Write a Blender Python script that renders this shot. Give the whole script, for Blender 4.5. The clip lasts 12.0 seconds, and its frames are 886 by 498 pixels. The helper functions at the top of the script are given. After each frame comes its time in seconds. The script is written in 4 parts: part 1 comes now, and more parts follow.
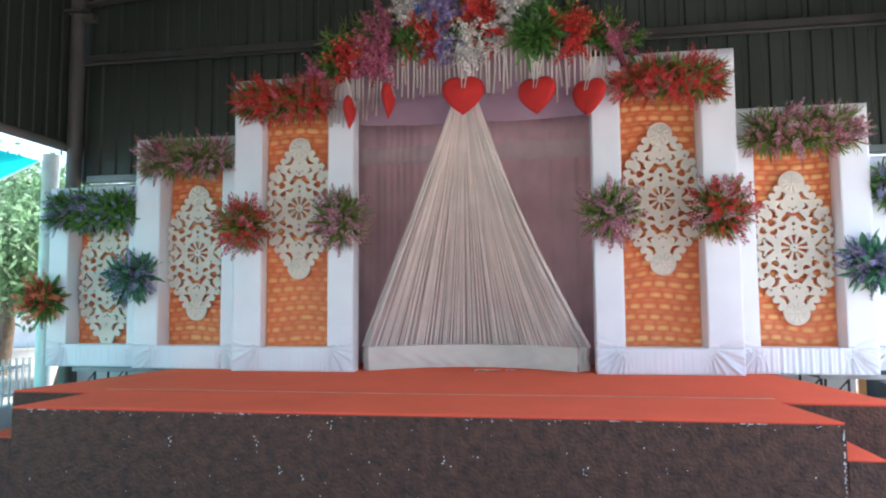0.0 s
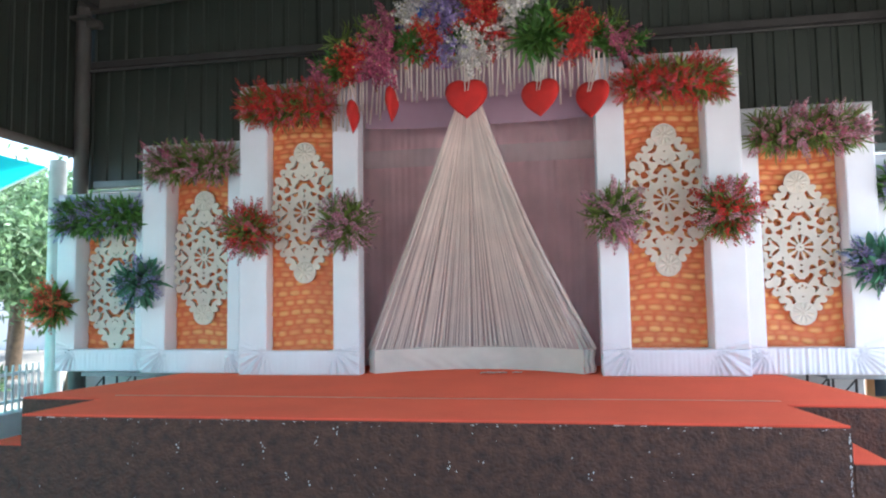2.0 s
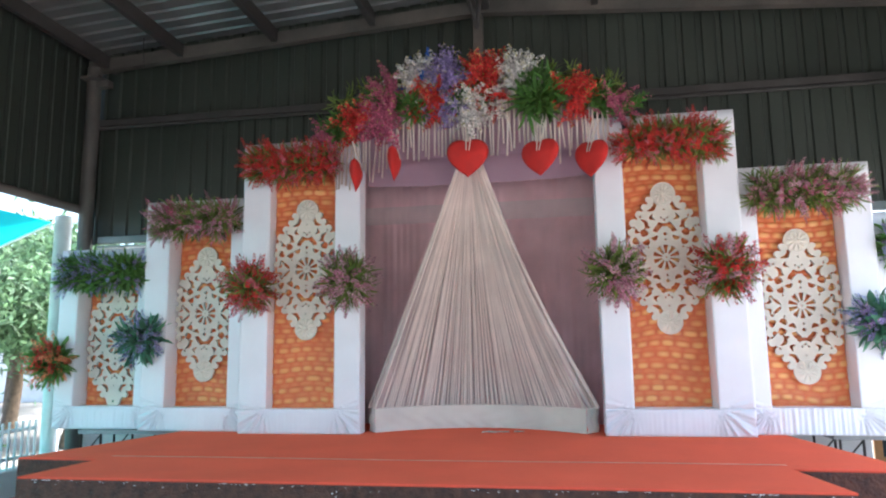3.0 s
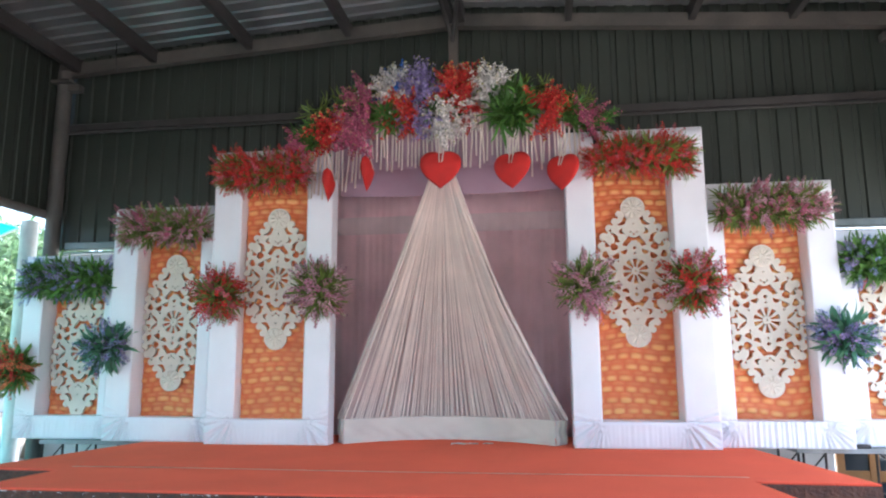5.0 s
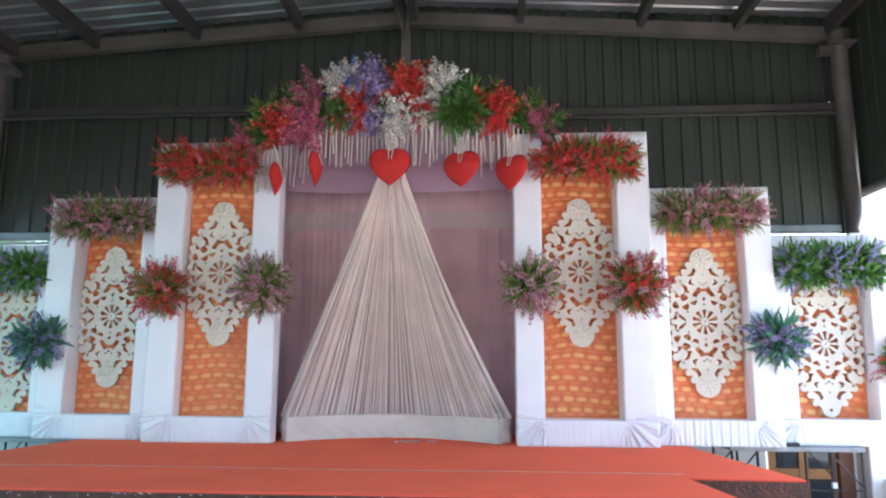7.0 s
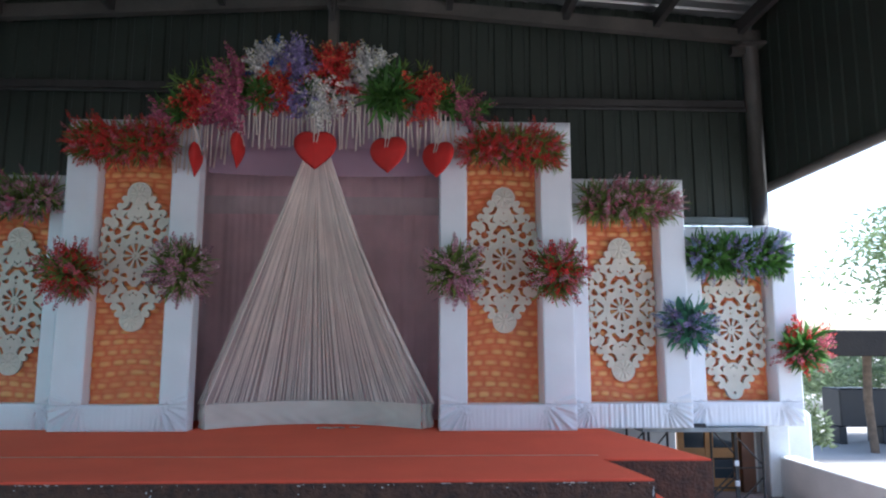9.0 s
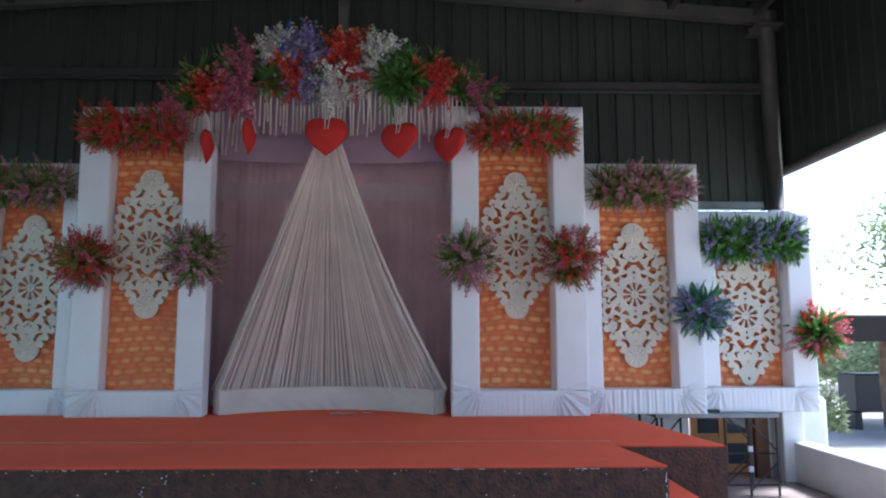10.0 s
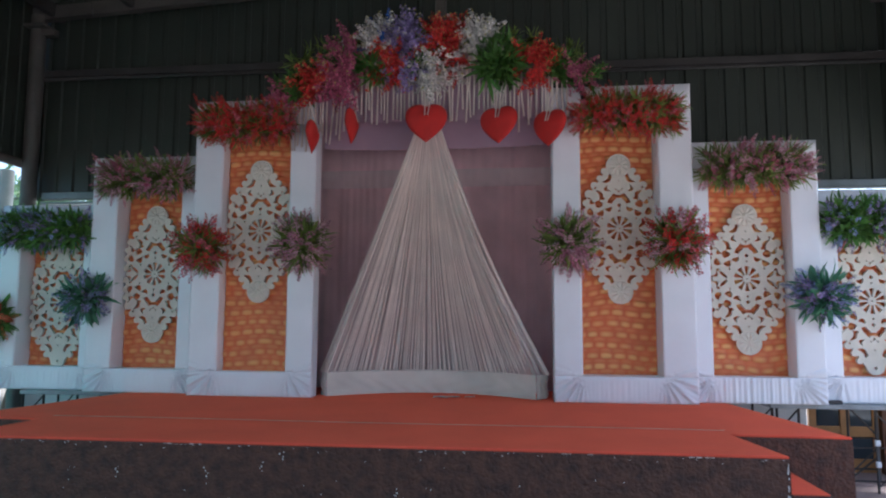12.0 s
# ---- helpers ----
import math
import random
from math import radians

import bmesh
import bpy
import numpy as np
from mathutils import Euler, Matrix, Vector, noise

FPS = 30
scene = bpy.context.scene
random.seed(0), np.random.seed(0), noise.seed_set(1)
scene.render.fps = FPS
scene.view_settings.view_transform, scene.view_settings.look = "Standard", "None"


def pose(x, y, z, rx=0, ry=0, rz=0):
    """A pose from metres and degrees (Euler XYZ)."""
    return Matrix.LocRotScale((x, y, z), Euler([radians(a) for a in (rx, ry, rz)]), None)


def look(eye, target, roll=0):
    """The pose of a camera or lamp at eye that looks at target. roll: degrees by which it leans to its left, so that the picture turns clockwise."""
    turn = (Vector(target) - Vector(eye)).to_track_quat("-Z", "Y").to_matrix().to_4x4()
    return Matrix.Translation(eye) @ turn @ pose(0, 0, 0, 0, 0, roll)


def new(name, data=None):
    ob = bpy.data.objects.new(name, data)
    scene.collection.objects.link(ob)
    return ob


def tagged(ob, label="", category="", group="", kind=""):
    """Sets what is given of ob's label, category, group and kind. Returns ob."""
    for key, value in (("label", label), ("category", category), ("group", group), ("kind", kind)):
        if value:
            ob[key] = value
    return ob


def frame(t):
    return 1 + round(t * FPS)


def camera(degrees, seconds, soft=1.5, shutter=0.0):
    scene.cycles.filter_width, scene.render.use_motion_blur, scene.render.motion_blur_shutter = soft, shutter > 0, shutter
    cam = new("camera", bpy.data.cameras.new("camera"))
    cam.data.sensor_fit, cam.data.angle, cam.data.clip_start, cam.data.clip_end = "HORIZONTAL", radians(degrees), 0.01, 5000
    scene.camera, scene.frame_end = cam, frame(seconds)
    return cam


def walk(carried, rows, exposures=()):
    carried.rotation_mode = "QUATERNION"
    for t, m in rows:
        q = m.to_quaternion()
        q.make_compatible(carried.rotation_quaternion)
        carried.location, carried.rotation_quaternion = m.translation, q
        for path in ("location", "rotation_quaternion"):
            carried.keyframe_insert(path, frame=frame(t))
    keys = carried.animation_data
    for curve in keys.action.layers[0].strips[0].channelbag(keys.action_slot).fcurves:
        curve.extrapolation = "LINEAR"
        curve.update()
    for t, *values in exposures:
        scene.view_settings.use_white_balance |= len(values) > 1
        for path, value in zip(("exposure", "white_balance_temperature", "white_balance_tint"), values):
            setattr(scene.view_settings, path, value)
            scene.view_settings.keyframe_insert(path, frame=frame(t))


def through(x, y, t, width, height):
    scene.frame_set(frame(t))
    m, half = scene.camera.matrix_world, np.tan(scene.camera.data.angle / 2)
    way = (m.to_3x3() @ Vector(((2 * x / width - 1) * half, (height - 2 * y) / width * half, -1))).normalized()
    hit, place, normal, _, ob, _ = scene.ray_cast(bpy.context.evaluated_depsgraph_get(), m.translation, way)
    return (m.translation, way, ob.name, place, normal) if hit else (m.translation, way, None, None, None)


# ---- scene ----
cam = camera(65.2, 12.0, soft=2.1)
PATH = [
    (0, (0.781, -6.21, 1.391), (0.461, -4.242, 1.542), -0.4),
    (0.5, (0.767, -6.216, 1.384), (0.435, -4.248, 1.509), 1.1),
    (1, (0.766, -6.221, 1.382), (0.352, -4.27, 1.531), 0.8),
    (1.5, (0.773, -6.225, 1.361), (0.326, -4.282, 1.515), 0.8),
    (2, (0.802, -6.221, 1.434), (0.462, -4.255, 1.58), -0.9),
    (2.5, (0.809, -6.246, 1.478), (0.469, -4.29, 1.723), -0.2),
    (3, (0.814, -6.247, 1.499), (0.473, -4.297, 1.788), -0.8),
    (5, (0.859, -6.248, 1.49), (0.586, -4.293, 1.812), -0.3),
    (5.5, (0.878, -6.243, 1.497), (0.607, -4.285, 1.801), -0.6),
    (6, (0.912, -6.233, 1.478), (0.677, -4.27, 1.785), -0.4),
    (6.5, (0.915, -6.227, 1.481), (0.708, -4.264, 1.801), -0.3),
    (7, (0.909, -6.239, 1.475), (0.77, -4.27, 1.796), 0.2),
    (9, (0.908, -6.241, 1.475), (0.984, -4.262, 1.757), 0.1),
    (9.5, (0.908, -6.24, 1.475), (0.964, -4.257, 1.73), 0.1),
    (10, (0.915, -6.227, 1.481), (0.955, -4.242, 1.722), -0.0),
    (10.5, (0.913, -6.232, 1.479), (0.898, -4.243, 1.694), -0.4),
    (11, (0.915, -6.226, 1.481), (0.831, -4.238, 1.683), -0.4),
    (11.5, (0.917, -6.224, 1.482), (0.751, -4.241, 1.677), -0.1),
    (12, (0.845, -6.223, 1.465), (0.618, -4.246, 1.667), 0.3),
]
walk(cam, [(t, look(eye, target, roll)) for t, eye, target, roll in PATH],
     [(0.0, 2.5, 5950, 9), (3.2, 2.6, 5950, 10), (4.8, 2.7, 5950, 12), (7.2, 2.7, 5800, 11), (8.8, 1.7, 5500, 10), (9.5, 1.55, 5450, 10), (10.5, 1.5, 5500, 11), (12.0, 1.55, 5650, 13)])

# ---- light ----
world = bpy.data.worlds.new("sky")
scene.world = world
world.use_nodes = True
_n, _l = world.node_tree.nodes, world.node_tree.links
_sky = _n.new("ShaderNodeTexSky")
_sky.sky_type, _sky.sun_disc = "NISHITA", False
_sky.sun_elevation, _sky.sun_rotation = radians(58), radians(58)
_sky.dust_density, _sky.air_density = 2.5, 1.0
_l.new(_sky.outputs[0], _n["Background"].inputs[0])
_n["Background"].inputs[1].default_value = 0.15
sun = new("sun", bpy.data.lights.new("sun", "SUN"))
sun.data.energy, sun.data.angle, sun.data.color = 3.2, radians(12), (1.0, 0.96, 0.90)
sun.matrix_world = look((0, 0, 0), (-math.sin(radians(58)) * math.cos(radians(58)), -math.cos(radians(58)) * math.cos(radians(58)), -math.sin(radians(58))))


# ---- materials ----
def material(name, colour, rough=0.6, metal=0.0, vary=0.25, scale=6.0, fine=60.0, bump=0.15, second=None, sheen=0.0,
             island=0.0, obj=0.0, through=0.0, coat=0.0, dist=0.01, tint=(1, 1, 1)):
    """A surface with broad stains and fine grain; island / obj vary its value piece by piece."""
    m = bpy.data.materials.new(name)
    m.use_nodes = True
    n, l = m.node_tree.nodes, m.node_tree.links
    b = n["Principled BSDF"]
    tc = n.new("ShaderNodeTexCoord")
    big, small = n.new("ShaderNodeTexNoise"), n.new("ShaderNodeTexNoise")
    big.inputs["Scale"].default_value, big.inputs["Detail"].default_value = scale, 6
    small.inputs["Scale"].default_value, small.inputs["Detail"].default_value = fine, 3
    for t in (big, small):
        l.new(tc.outputs["Object"], t.inputs["Vector"])
    ramp = n.new("ShaderNodeValToRGB")
    c1 = tuple(c * (1 - vary) for c in colour)
    c2 = second or tuple(min(1, c * (1 + vary * 0.6)) for c in colour)
    ramp.color_ramp.elements[0].position, ramp.color_ramp.elements[1].position = 0.3, 0.7
    ramp.color_ramp.elements[0].color, ramp.color_ramp.elements[1].color = (*c1, 1), (*c2, 1)
    l.new(big.outputs[0], ramp.inputs[0])
    hsv = n.new("ShaderNodeHueSaturation")
    l.new(ramp.outputs[0], hsv.inputs["Color"])
    add = n.new("ShaderNodeMath")
    add.operation = "MULTIPLY_ADD"
    add.inputs[1].default_value, add.inputs[2].default_value = vary * 0.8, 1 - vary * 0.4
    l.new(small.outputs[0], add.inputs[0])
    value = add.outputs[0]
    for amount, node, socket in ((island, "ShaderNodeNewGeometry", "Random Per Island"), (obj, "ShaderNodeObjectInfo", "Random")):
        if amount:
            g, k = n.new(node), n.new("ShaderNodeMath")
            k.operation = "MULTIPLY_ADD"
            k.inputs[1].default_value, k.inputs[2].default_value = 2 * amount, 1 - amount
            l.new(g.outputs[socket], k.inputs[0])
            j = n.new("ShaderNodeMath")
            j.operation = "MULTIPLY"
            l.new(value, j.inputs[0]), l.new(k.outputs[0], j.inputs[1])
            value = j.outputs[0]
    l.new(value, hsv.inputs["Value"])
    l.new(hsv.outputs[0], b.inputs["Base Color"])
    r = n.new("ShaderNodeMath")
    r.operation = "MULTIPLY_ADD"
    r.inputs[1].default_value, r.inputs[2].default_value = 0.25, rough - 0.12
    l.new(big.outputs[0], r.inputs[0]), l.new(r.outputs[0], b.inputs["Roughness"])
    b.inputs["Metallic"].default_value = metal
    b.inputs["Sheen Weight"].default_value = sheen
    b.inputs["Sheen Tint"].default_value = (*tint, 1)
    b.inputs["Coat Weight"].default_value = coat
    if bump:
        bp = n.new("ShaderNodeBump")
        bp.inputs["Strength"].default_value, bp.inputs["Distance"].default_value = bump, dist
        l.new(small.outputs[0], bp.inputs["Height"]), l.new(bp.outputs[0], b.inputs["Normal"])
    if through:
        tr, mix = n.new("ShaderNodeBsdfTranslucent"), n.new("ShaderNodeMixShader")
        l.new(hsv.outputs[0], tr.inputs["Color"])
        mix.inputs[0].default_value = through
        l.new(b.outputs[0], mix.inputs[1]), l.new(tr.outputs[0], mix.inputs[2])
        l.new(mix.outputs[0], n["Material Output"].inputs["Surface"])
    return m


def sheer(name, colour, clear):
    """Thin woven cloth that lets part of what is behind show."""
    m = material(name, colour, 0.8, vary=0.12, scale=3, fine=220, bump=0.2, sheen=0.3)
    n, l = m.node_tree.nodes, m.node_tree.links
    tr, mix = n.new("ShaderNodeBsdfTransparent"), n.new("ShaderNodeMixShader")
    tr.inputs[0].default_value = (0.92, 0.85, 0.92, 1)
    mix.inputs[0].default_value = clear
    l.new(n["Principled BSDF"].outputs[0], mix.inputs[1]), l.new(tr.outputs[0], mix.inputs[2])
    l.new(mix.outputs[0], n["Material Output"].inputs["Surface"])
    return m


WHITE_SATIN = material("white_satin", (0.86, 0.87, 0.91), 0.34, vary=0.05, scale=2.5, fine=140, bump=0.08, sheen=0.3, coat=0.1)
CREAM = material("cream_cloth", (0.74, 0.70, 0.62), 0.75, vary=0.1, scale=3, fine=160, bump=0.15, sheen=0.3)
STRING = material("cream_string", (0.84, 0.73, 0.66), 0.8, vary=0.1, scale=4, fine=300, bump=0.3, obj=0.14)
FRINGE = material("fringe_string", (0.86, 0.77, 0.69), 0.8, vary=0.12, scale=4, fine=300, bump=0.3, obj=0.12)
LAVENDER = sheer("lavender_voile", (0.80, 0.52, 0.54), 0.02)
VALANCE = material("lavender_cloth", (0.54, 0.37, 0.46), 0.75, vary=0.08, scale=3, fine=200, bump=0.15, sheen=0.3, through=0.25)
LATTICE = material("cream_board", (0.76, 0.71, 0.60), 0.6, vary=0.12, scale=5, fine=120, bump=0.1)
CARPET = material("red_carpet", (0.97, 0.122, 0.062), 0.9, vary=0.16, scale=2.0, fine=350, bump=0.4, sheen=1.0, tint=(1.0, 0.17, 0.08))
BROWN = material("brown_plaster", (0.080, 0.029, 0.014), 0.62, vary=0.5, scale=14, fine=48, bump=0.8, dist=0.020, second=(0.115, 0.046, 0.026))
CHIP = material("bare_plaster", (0.72, 0.70, 0.66), 0.8, vary=0.15, bump=0.3)
SHEET = material("metal_sheet", (0.042, 0.051, 0.039), 0.5, metal=0.05, vary=0.22, scale=1.3, fine=30, bump=0.05)
ROOF = material("roof_sheet", (0.40, 0.40, 0.38), 0.34, metal=0.6, vary=0.25, scale=1.2, fine=30, bump=0.05)
STEEL = material("painted_steel", (0.06, 0.055, 0.05), 0.6, metal=0.1, vary=0.3, scale=4, fine=50, bump=0.1)
BEAMMAT = material("dusty_beam", (0.105, 0.100, 0.088), 0.6, metal=0.1, vary=0.35, scale=2, fine=40, bump=0.1, second=(0.15, 0.13, 0.11))
COLUMN = material("pale_column", (0.22, 0.26, 0.255), 0.5, vary=0.25, scale=3, fine=40, bump=0.1)
PLASTER = material("white_plaster", (0.70, 0.71, 0.70), 0.8, vary=0.16, scale=2, fine=60, bump=0.25)
FLOOR = material("stone_floor", (0.34, 0.27, 0.25), 0.6, vary=0.25, scale=3, fine=45, bump=0.2)
EARTH = material("dry_earth", (0.31, 0.28, 0.235), 0.95, vary=0.3, scale=0.8, fine=20, bump=0.4)
WOOD = material("ochre_wood", (0.42, 0.20, 0.06), 0.45, vary=0.3, scale=3, fine=70, bump=0.15)
DARKWOOD = material("brown_wood", (0.14, 0.06, 0.03), 0.5, vary=0.3, scale=3, fine=70, bump=0.2)
BARK = material("bark", (0.16, 0.11, 0.07), 0.9, vary=0.4, scale=9, fine=40, bump=0.7)
LEAFMAT = material("leaf", (0.20, 0.29, 0.06), 0.5, vary=0.25, scale=5, fine=30, bump=0.1, island=0.35, obj=0.25, through=0.25)
DARKLEAF = material("blue_green_leaf", (0.10, 0.28, 0.16), 0.45, vary=0.25, scale=5, fine=30, bump=0.1, island=0.3, obj=0.25, through=0.2)
TREELEAF = material("tree_leaf", (0.15, 0.25, 0.12), 0.55, vary=0.3, scale=2, fine=20, bump=0.1, island=0.5, through=0.5)
PALELEAF = material("pale_tree_leaf", (0.20, 0.26, 0.12), 0.6, vary=0.3, scale=2, fine=20, bump=0.1, island=0.4, through=0.5)
FERN = material("fern_leaf", (0.12, 0.28, 0.055), 0.5, vary=0.25, scale=5, fine=30, bump=0.1, island=0.35, obj=0.25, through=0.25)
CONCRETE = material("yard_concrete", (0.36, 0.335, 0.30), 0.85, vary=0.16, scale=0.9, fine=25, bump=0.3)
STEM = material("stem", (0.16, 0.24, 0.07), 0.6, vary=0.2)
VELVET = material("red_velvet", (0.56, 0.022, 0.016), 0.75, vary=0.15, scale=9, fine=200, bump=0.25)
NET = material("teal_net", (0.02, 0.42, 0.36), 0.7, vary=0.12, scale=2, fine=80, bump=0.1, through=0.75)
ROPE = material("white_rope", (0.8, 0.8, 0.78), 0.8, vary=0.1)
FENCEWHITE = material("white_fence", (0.72, 0.75, 0.76), 0.5, vary=0.1)
THATCH = material("dark_thatch", (0.03, 0.025, 0.02), 0.9, vary=0.4, scale=4, fine=40, bump=0.6)
BLACK = material("black_case", (0.015, 0.016, 0.02), 0.4, vary=0.2)
PAPER = material("paper", (0.78, 0.74, 0.70), 0.8, vary=0.08)
PLY = material("plywood_edge", (0.34, 0.36, 0.36), 0.7, vary=0.25)
PANE = bpy.data.materials.new("dark_glass")
PANE.use_nodes = True
PANE.node_tree.nodes["Principled BSDF"].inputs["Base Color"].default_value = (0.03, 0.045, 0.055, 1)
PANE.node_tree.nodes["Principled BSDF"].inputs["Roughness"].default_value = 0.08


def petal(name, colour, second):
    return material(name, colour, 0.55, vary=0.2, scale=30, fine=120, bump=0.05, second=second, island=0.42, obj=0.2, through=0.22)


PETALS = {
    "red": petal("red_petal", (0.64, 0.022, 0.02), (0.82, 0.08, 0.065)),
    "coral": petal("coral_petal", (0.80, 0.18, 0.07), (0.90, 0.36, 0.18)),
    "rose": petal("rose_petal", (0.66, 0.06, 0.11), (0.80, 0.30, 0.36)),
    "pink": petal("pink_petal", (0.62, 0.26, 0.36), (0.86, 0.62, 0.68)),
    "mauve": petal("mauve_petal", (0.48, 0.12, 0.22), (0.76, 0.44, 0.53)),
    "magenta": petal("magenta_petal", (0.44, 0.04, 0.13), (0.72, 0.24, 0.36)),
    "violet": petal("violet_petal", (0.25, 0.17, 0.46), (0.48, 0.40, 0.68)),
    "blue": petal("blue_petal", (0.20, 0.26, 0.56), (0.48, 0.53, 0.78)),
    "cobalt": petal("cobalt_petal", (0.02, 0.10, 0.50), (0.05, 0.22, 0.65)),
    "white": petal("white_petal", (0.76, 0.72, 0.70), (0.86, 0.84, 0.78)),
}


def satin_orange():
    """Orange satin with painted highlights: gold on the raised puffs, red-orange in the gathers between them."""
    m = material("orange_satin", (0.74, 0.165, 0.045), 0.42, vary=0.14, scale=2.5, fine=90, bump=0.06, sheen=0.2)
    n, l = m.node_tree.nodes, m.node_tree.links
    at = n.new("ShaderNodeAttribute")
    at.attribute_name = "puff_highlight"
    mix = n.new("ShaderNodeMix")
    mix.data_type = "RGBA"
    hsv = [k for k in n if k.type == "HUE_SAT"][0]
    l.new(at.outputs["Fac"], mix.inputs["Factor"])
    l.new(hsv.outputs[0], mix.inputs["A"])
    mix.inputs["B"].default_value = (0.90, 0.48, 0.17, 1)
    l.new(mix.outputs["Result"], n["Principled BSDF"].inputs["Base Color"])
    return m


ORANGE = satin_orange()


# ---- builders ----
def mesh_of(name, bm, mat, smooth=False):
    me = bpy.data.meshes.new(name)
    if smooth:
        for f in bm.faces:
            f.smooth = True
    bm.to_mesh(me)
    bm.free()
    for m in (mat if isinstance(mat, (list, tuple)) else [mat]):
        me.materials.append(m)
    return me


def part(name, bm, mat, parent=None, label="", at=None, smooth=False):
    """Links a bmesh (or a ready mesh) as one object, under a thing where one is given."""
    me = bm if isinstance(bm, bpy.types.Mesh) else mesh_of(name, bm, mat, smooth)
    ob = new(name, me)
    if parent is not None:
        ob.parent = parent
    if at is not None:
        ob.matrix_basis = at
    if label:
        ob["label"] = label
    return ob


def thing(name, label, category, group="", kind="", at=None):
    ob = new(name)
    ob.empty_display_size = 0.1
    if at is not None:
        ob.matrix_basis = at
    return tagged(ob, label, category, group, kind)


def box(x0, x1, y0, y1, z0, z1, bevel=0.004, bm=None):
    bm = bm or bmesh.new()
    r = bmesh.ops.create_cube(bm, size=1, matrix=Matrix.LocRotScale(((x0 + x1) / 2, (y0 + y1) / 2, (z0 + z1) / 2), None, (x1 - x0, y1 - y0, z1 - z0)))
    if bevel:
        es = list({e for v in r["verts"] for e in v.link_edges})
        bmesh.ops.bevel(bm, geom=es, offset=bevel, segments=1, affect="EDGES")
    return bm


def prism(points, z0, z1, bevel=0.0):
    """An upright block over a plan outline."""
    bm = bmesh.new()
    low = [bm.verts.new((x, y, z0)) for x, y in points]
    top = [bm.verts.new((x, y, z1)) for x, y in points]
    k = len(points)
    bm.faces.new(top), bm.faces.new(low[::-1])
    for i in range(k):
        bm.faces.new((low[i], low[(i + 1) % k], top[(i + 1) % k], top[i]))
    bmesh.ops.recalc_face_normals(bm, faces=bm.faces)
    if bevel:
        bmesh.ops.bevel(bm, geom=list(bm.edges), offset=bevel, segments=2, affect="EDGES")
    return bm


def tube(points, radius, sides=6, bm=None, r_end=None, mi=0):
    """A round bar along points."""
    bm = bm or bmesh.new()
    pts = [Vector(p) for p in points]
    rings = []
    for i, p in enumerate(pts):
        d = (pts[min(i + 1, len(pts) - 1)] - pts[max(i - 1, 0)]).normalized()
        side = d.cross(Vector((0, 0, 1)) if abs(d.z) < 0.9 else Vector((1, 0, 0))).normalized()
        up = side.cross(d)
        r = radius if r_end is None else radius + (r_end - radius) * i / (len(pts) - 1)
        rings.append([bm.verts.new(p + (side * math.cos(a) + up * math.sin(a)) * r) for a in [2 * math.pi * k / sides for k in range(sides)]])
    for a, b in zip(rings, rings[1:]):
        for k in range(sides):
            f = bm.faces.new((a[k], a[(k + 1) % sides], b[(k + 1) % sides], b[k]))
            f.smooth, f.material_index = True, mi
    for ring in (rings[0], rings[-1][::-1]):
        bm.faces.new(ring).material_index = mi
    return bm


def sheet(fn, nu, nv, bm=None):
    """A grid of quads; fn(u, v) with u, v from 0 to 1 gives each place."""
    bm = bm or bmesh.new()
    g = [[bm.verts.new(fn(i / nu, j / nv)) for i in range(nu + 1)] for j in range(nv + 1)]
    for j in range(nv):
        for i in range(nu):
            bm.faces.new((g[j][i], g[j][i + 1], g[j + 1][i + 1], g[j + 1][i])).smooth = True
    return bm


# ---- the shed ----
STAGE = 0.75
POST = material("pale_post", (0.62, 0.68, 0.66), 0.6, vary=0.15, bump=0.1)
part_floor = tagged(part("floor", box(-4.75, 4.75, -8.6, 1.25, -0.12, 0.0, 0), FLOOR), "worn reddish grey stone floor of the open shed", "floor", kind="structure")


def ground():
    bm = bmesh.new()
    for x0, x1, y0, y1 in ((-400, 400, 1.25, 600), (-400, 400, -400, -8.6), (-400, -4.75, -8.6, 1.25), (4.75, 400, -8.6, 1.25)):
        bm.faces.new([bm.verts.new((x, y, -0.06)) for x, y in ((x0, y0), (x1, y0), (x1, y1), (x0, y1))])
    bmesh.ops.remove_doubles(bm, verts=bm.verts, dist=0.001)
    return bm


tagged(part("ground", ground(), EARTH), "dry pale earth round the shed", "ground", kind="structure")


tagged(part("pavement", box(4.76, 24.0, -14.0, 16.0, -0.2, -0.03, 0.01), CONCRETE), "pale sunlit concrete yard beside the shed", "pavement", kind="structure")


def ribbed(length, height, pitch=0.2, depth=0.02, crest=0.045, thick=0.003):
    """Trapezoid-ribbed sheet standing in the xz plane, ribs upright."""
    bm = bmesh.new()
    xs, x = [], 0.0
    while x < length - 1e-6:
        for dx, d in ((0, 0), (pitch - crest - 0.03, 0), (pitch - crest - 0.012, depth), (pitch - 0.012, depth)):
            if x + dx < length:
                xs.append((x + dx, d))
        x += pitch
    xs.append((length, 0))
    a = [(bm.verts.new((x, d, 0)), bm.verts.new((x, d, height))) for x, d in xs]
    b = [(bm.verts.new((x, d + thick, 0)), bm.verts.new((x, d + thick, height))) for x, d in xs]
    for (p, q), (r, s) in zip(a, a[1:]):
        bm.faces.new((p, r, s, q))
    for (p, q), (r, s) in zip(b, b[1:]):
        bm.faces.new((q, s, r, p))
    for (p, q), (r, s), (p2, q2), (r2, s2) in zip(a, a[1:], b, b[1:]):
        bm.faces.new((p, p2, r2, r)), bm.faces.new((q, s, s2, q2))
    return bm


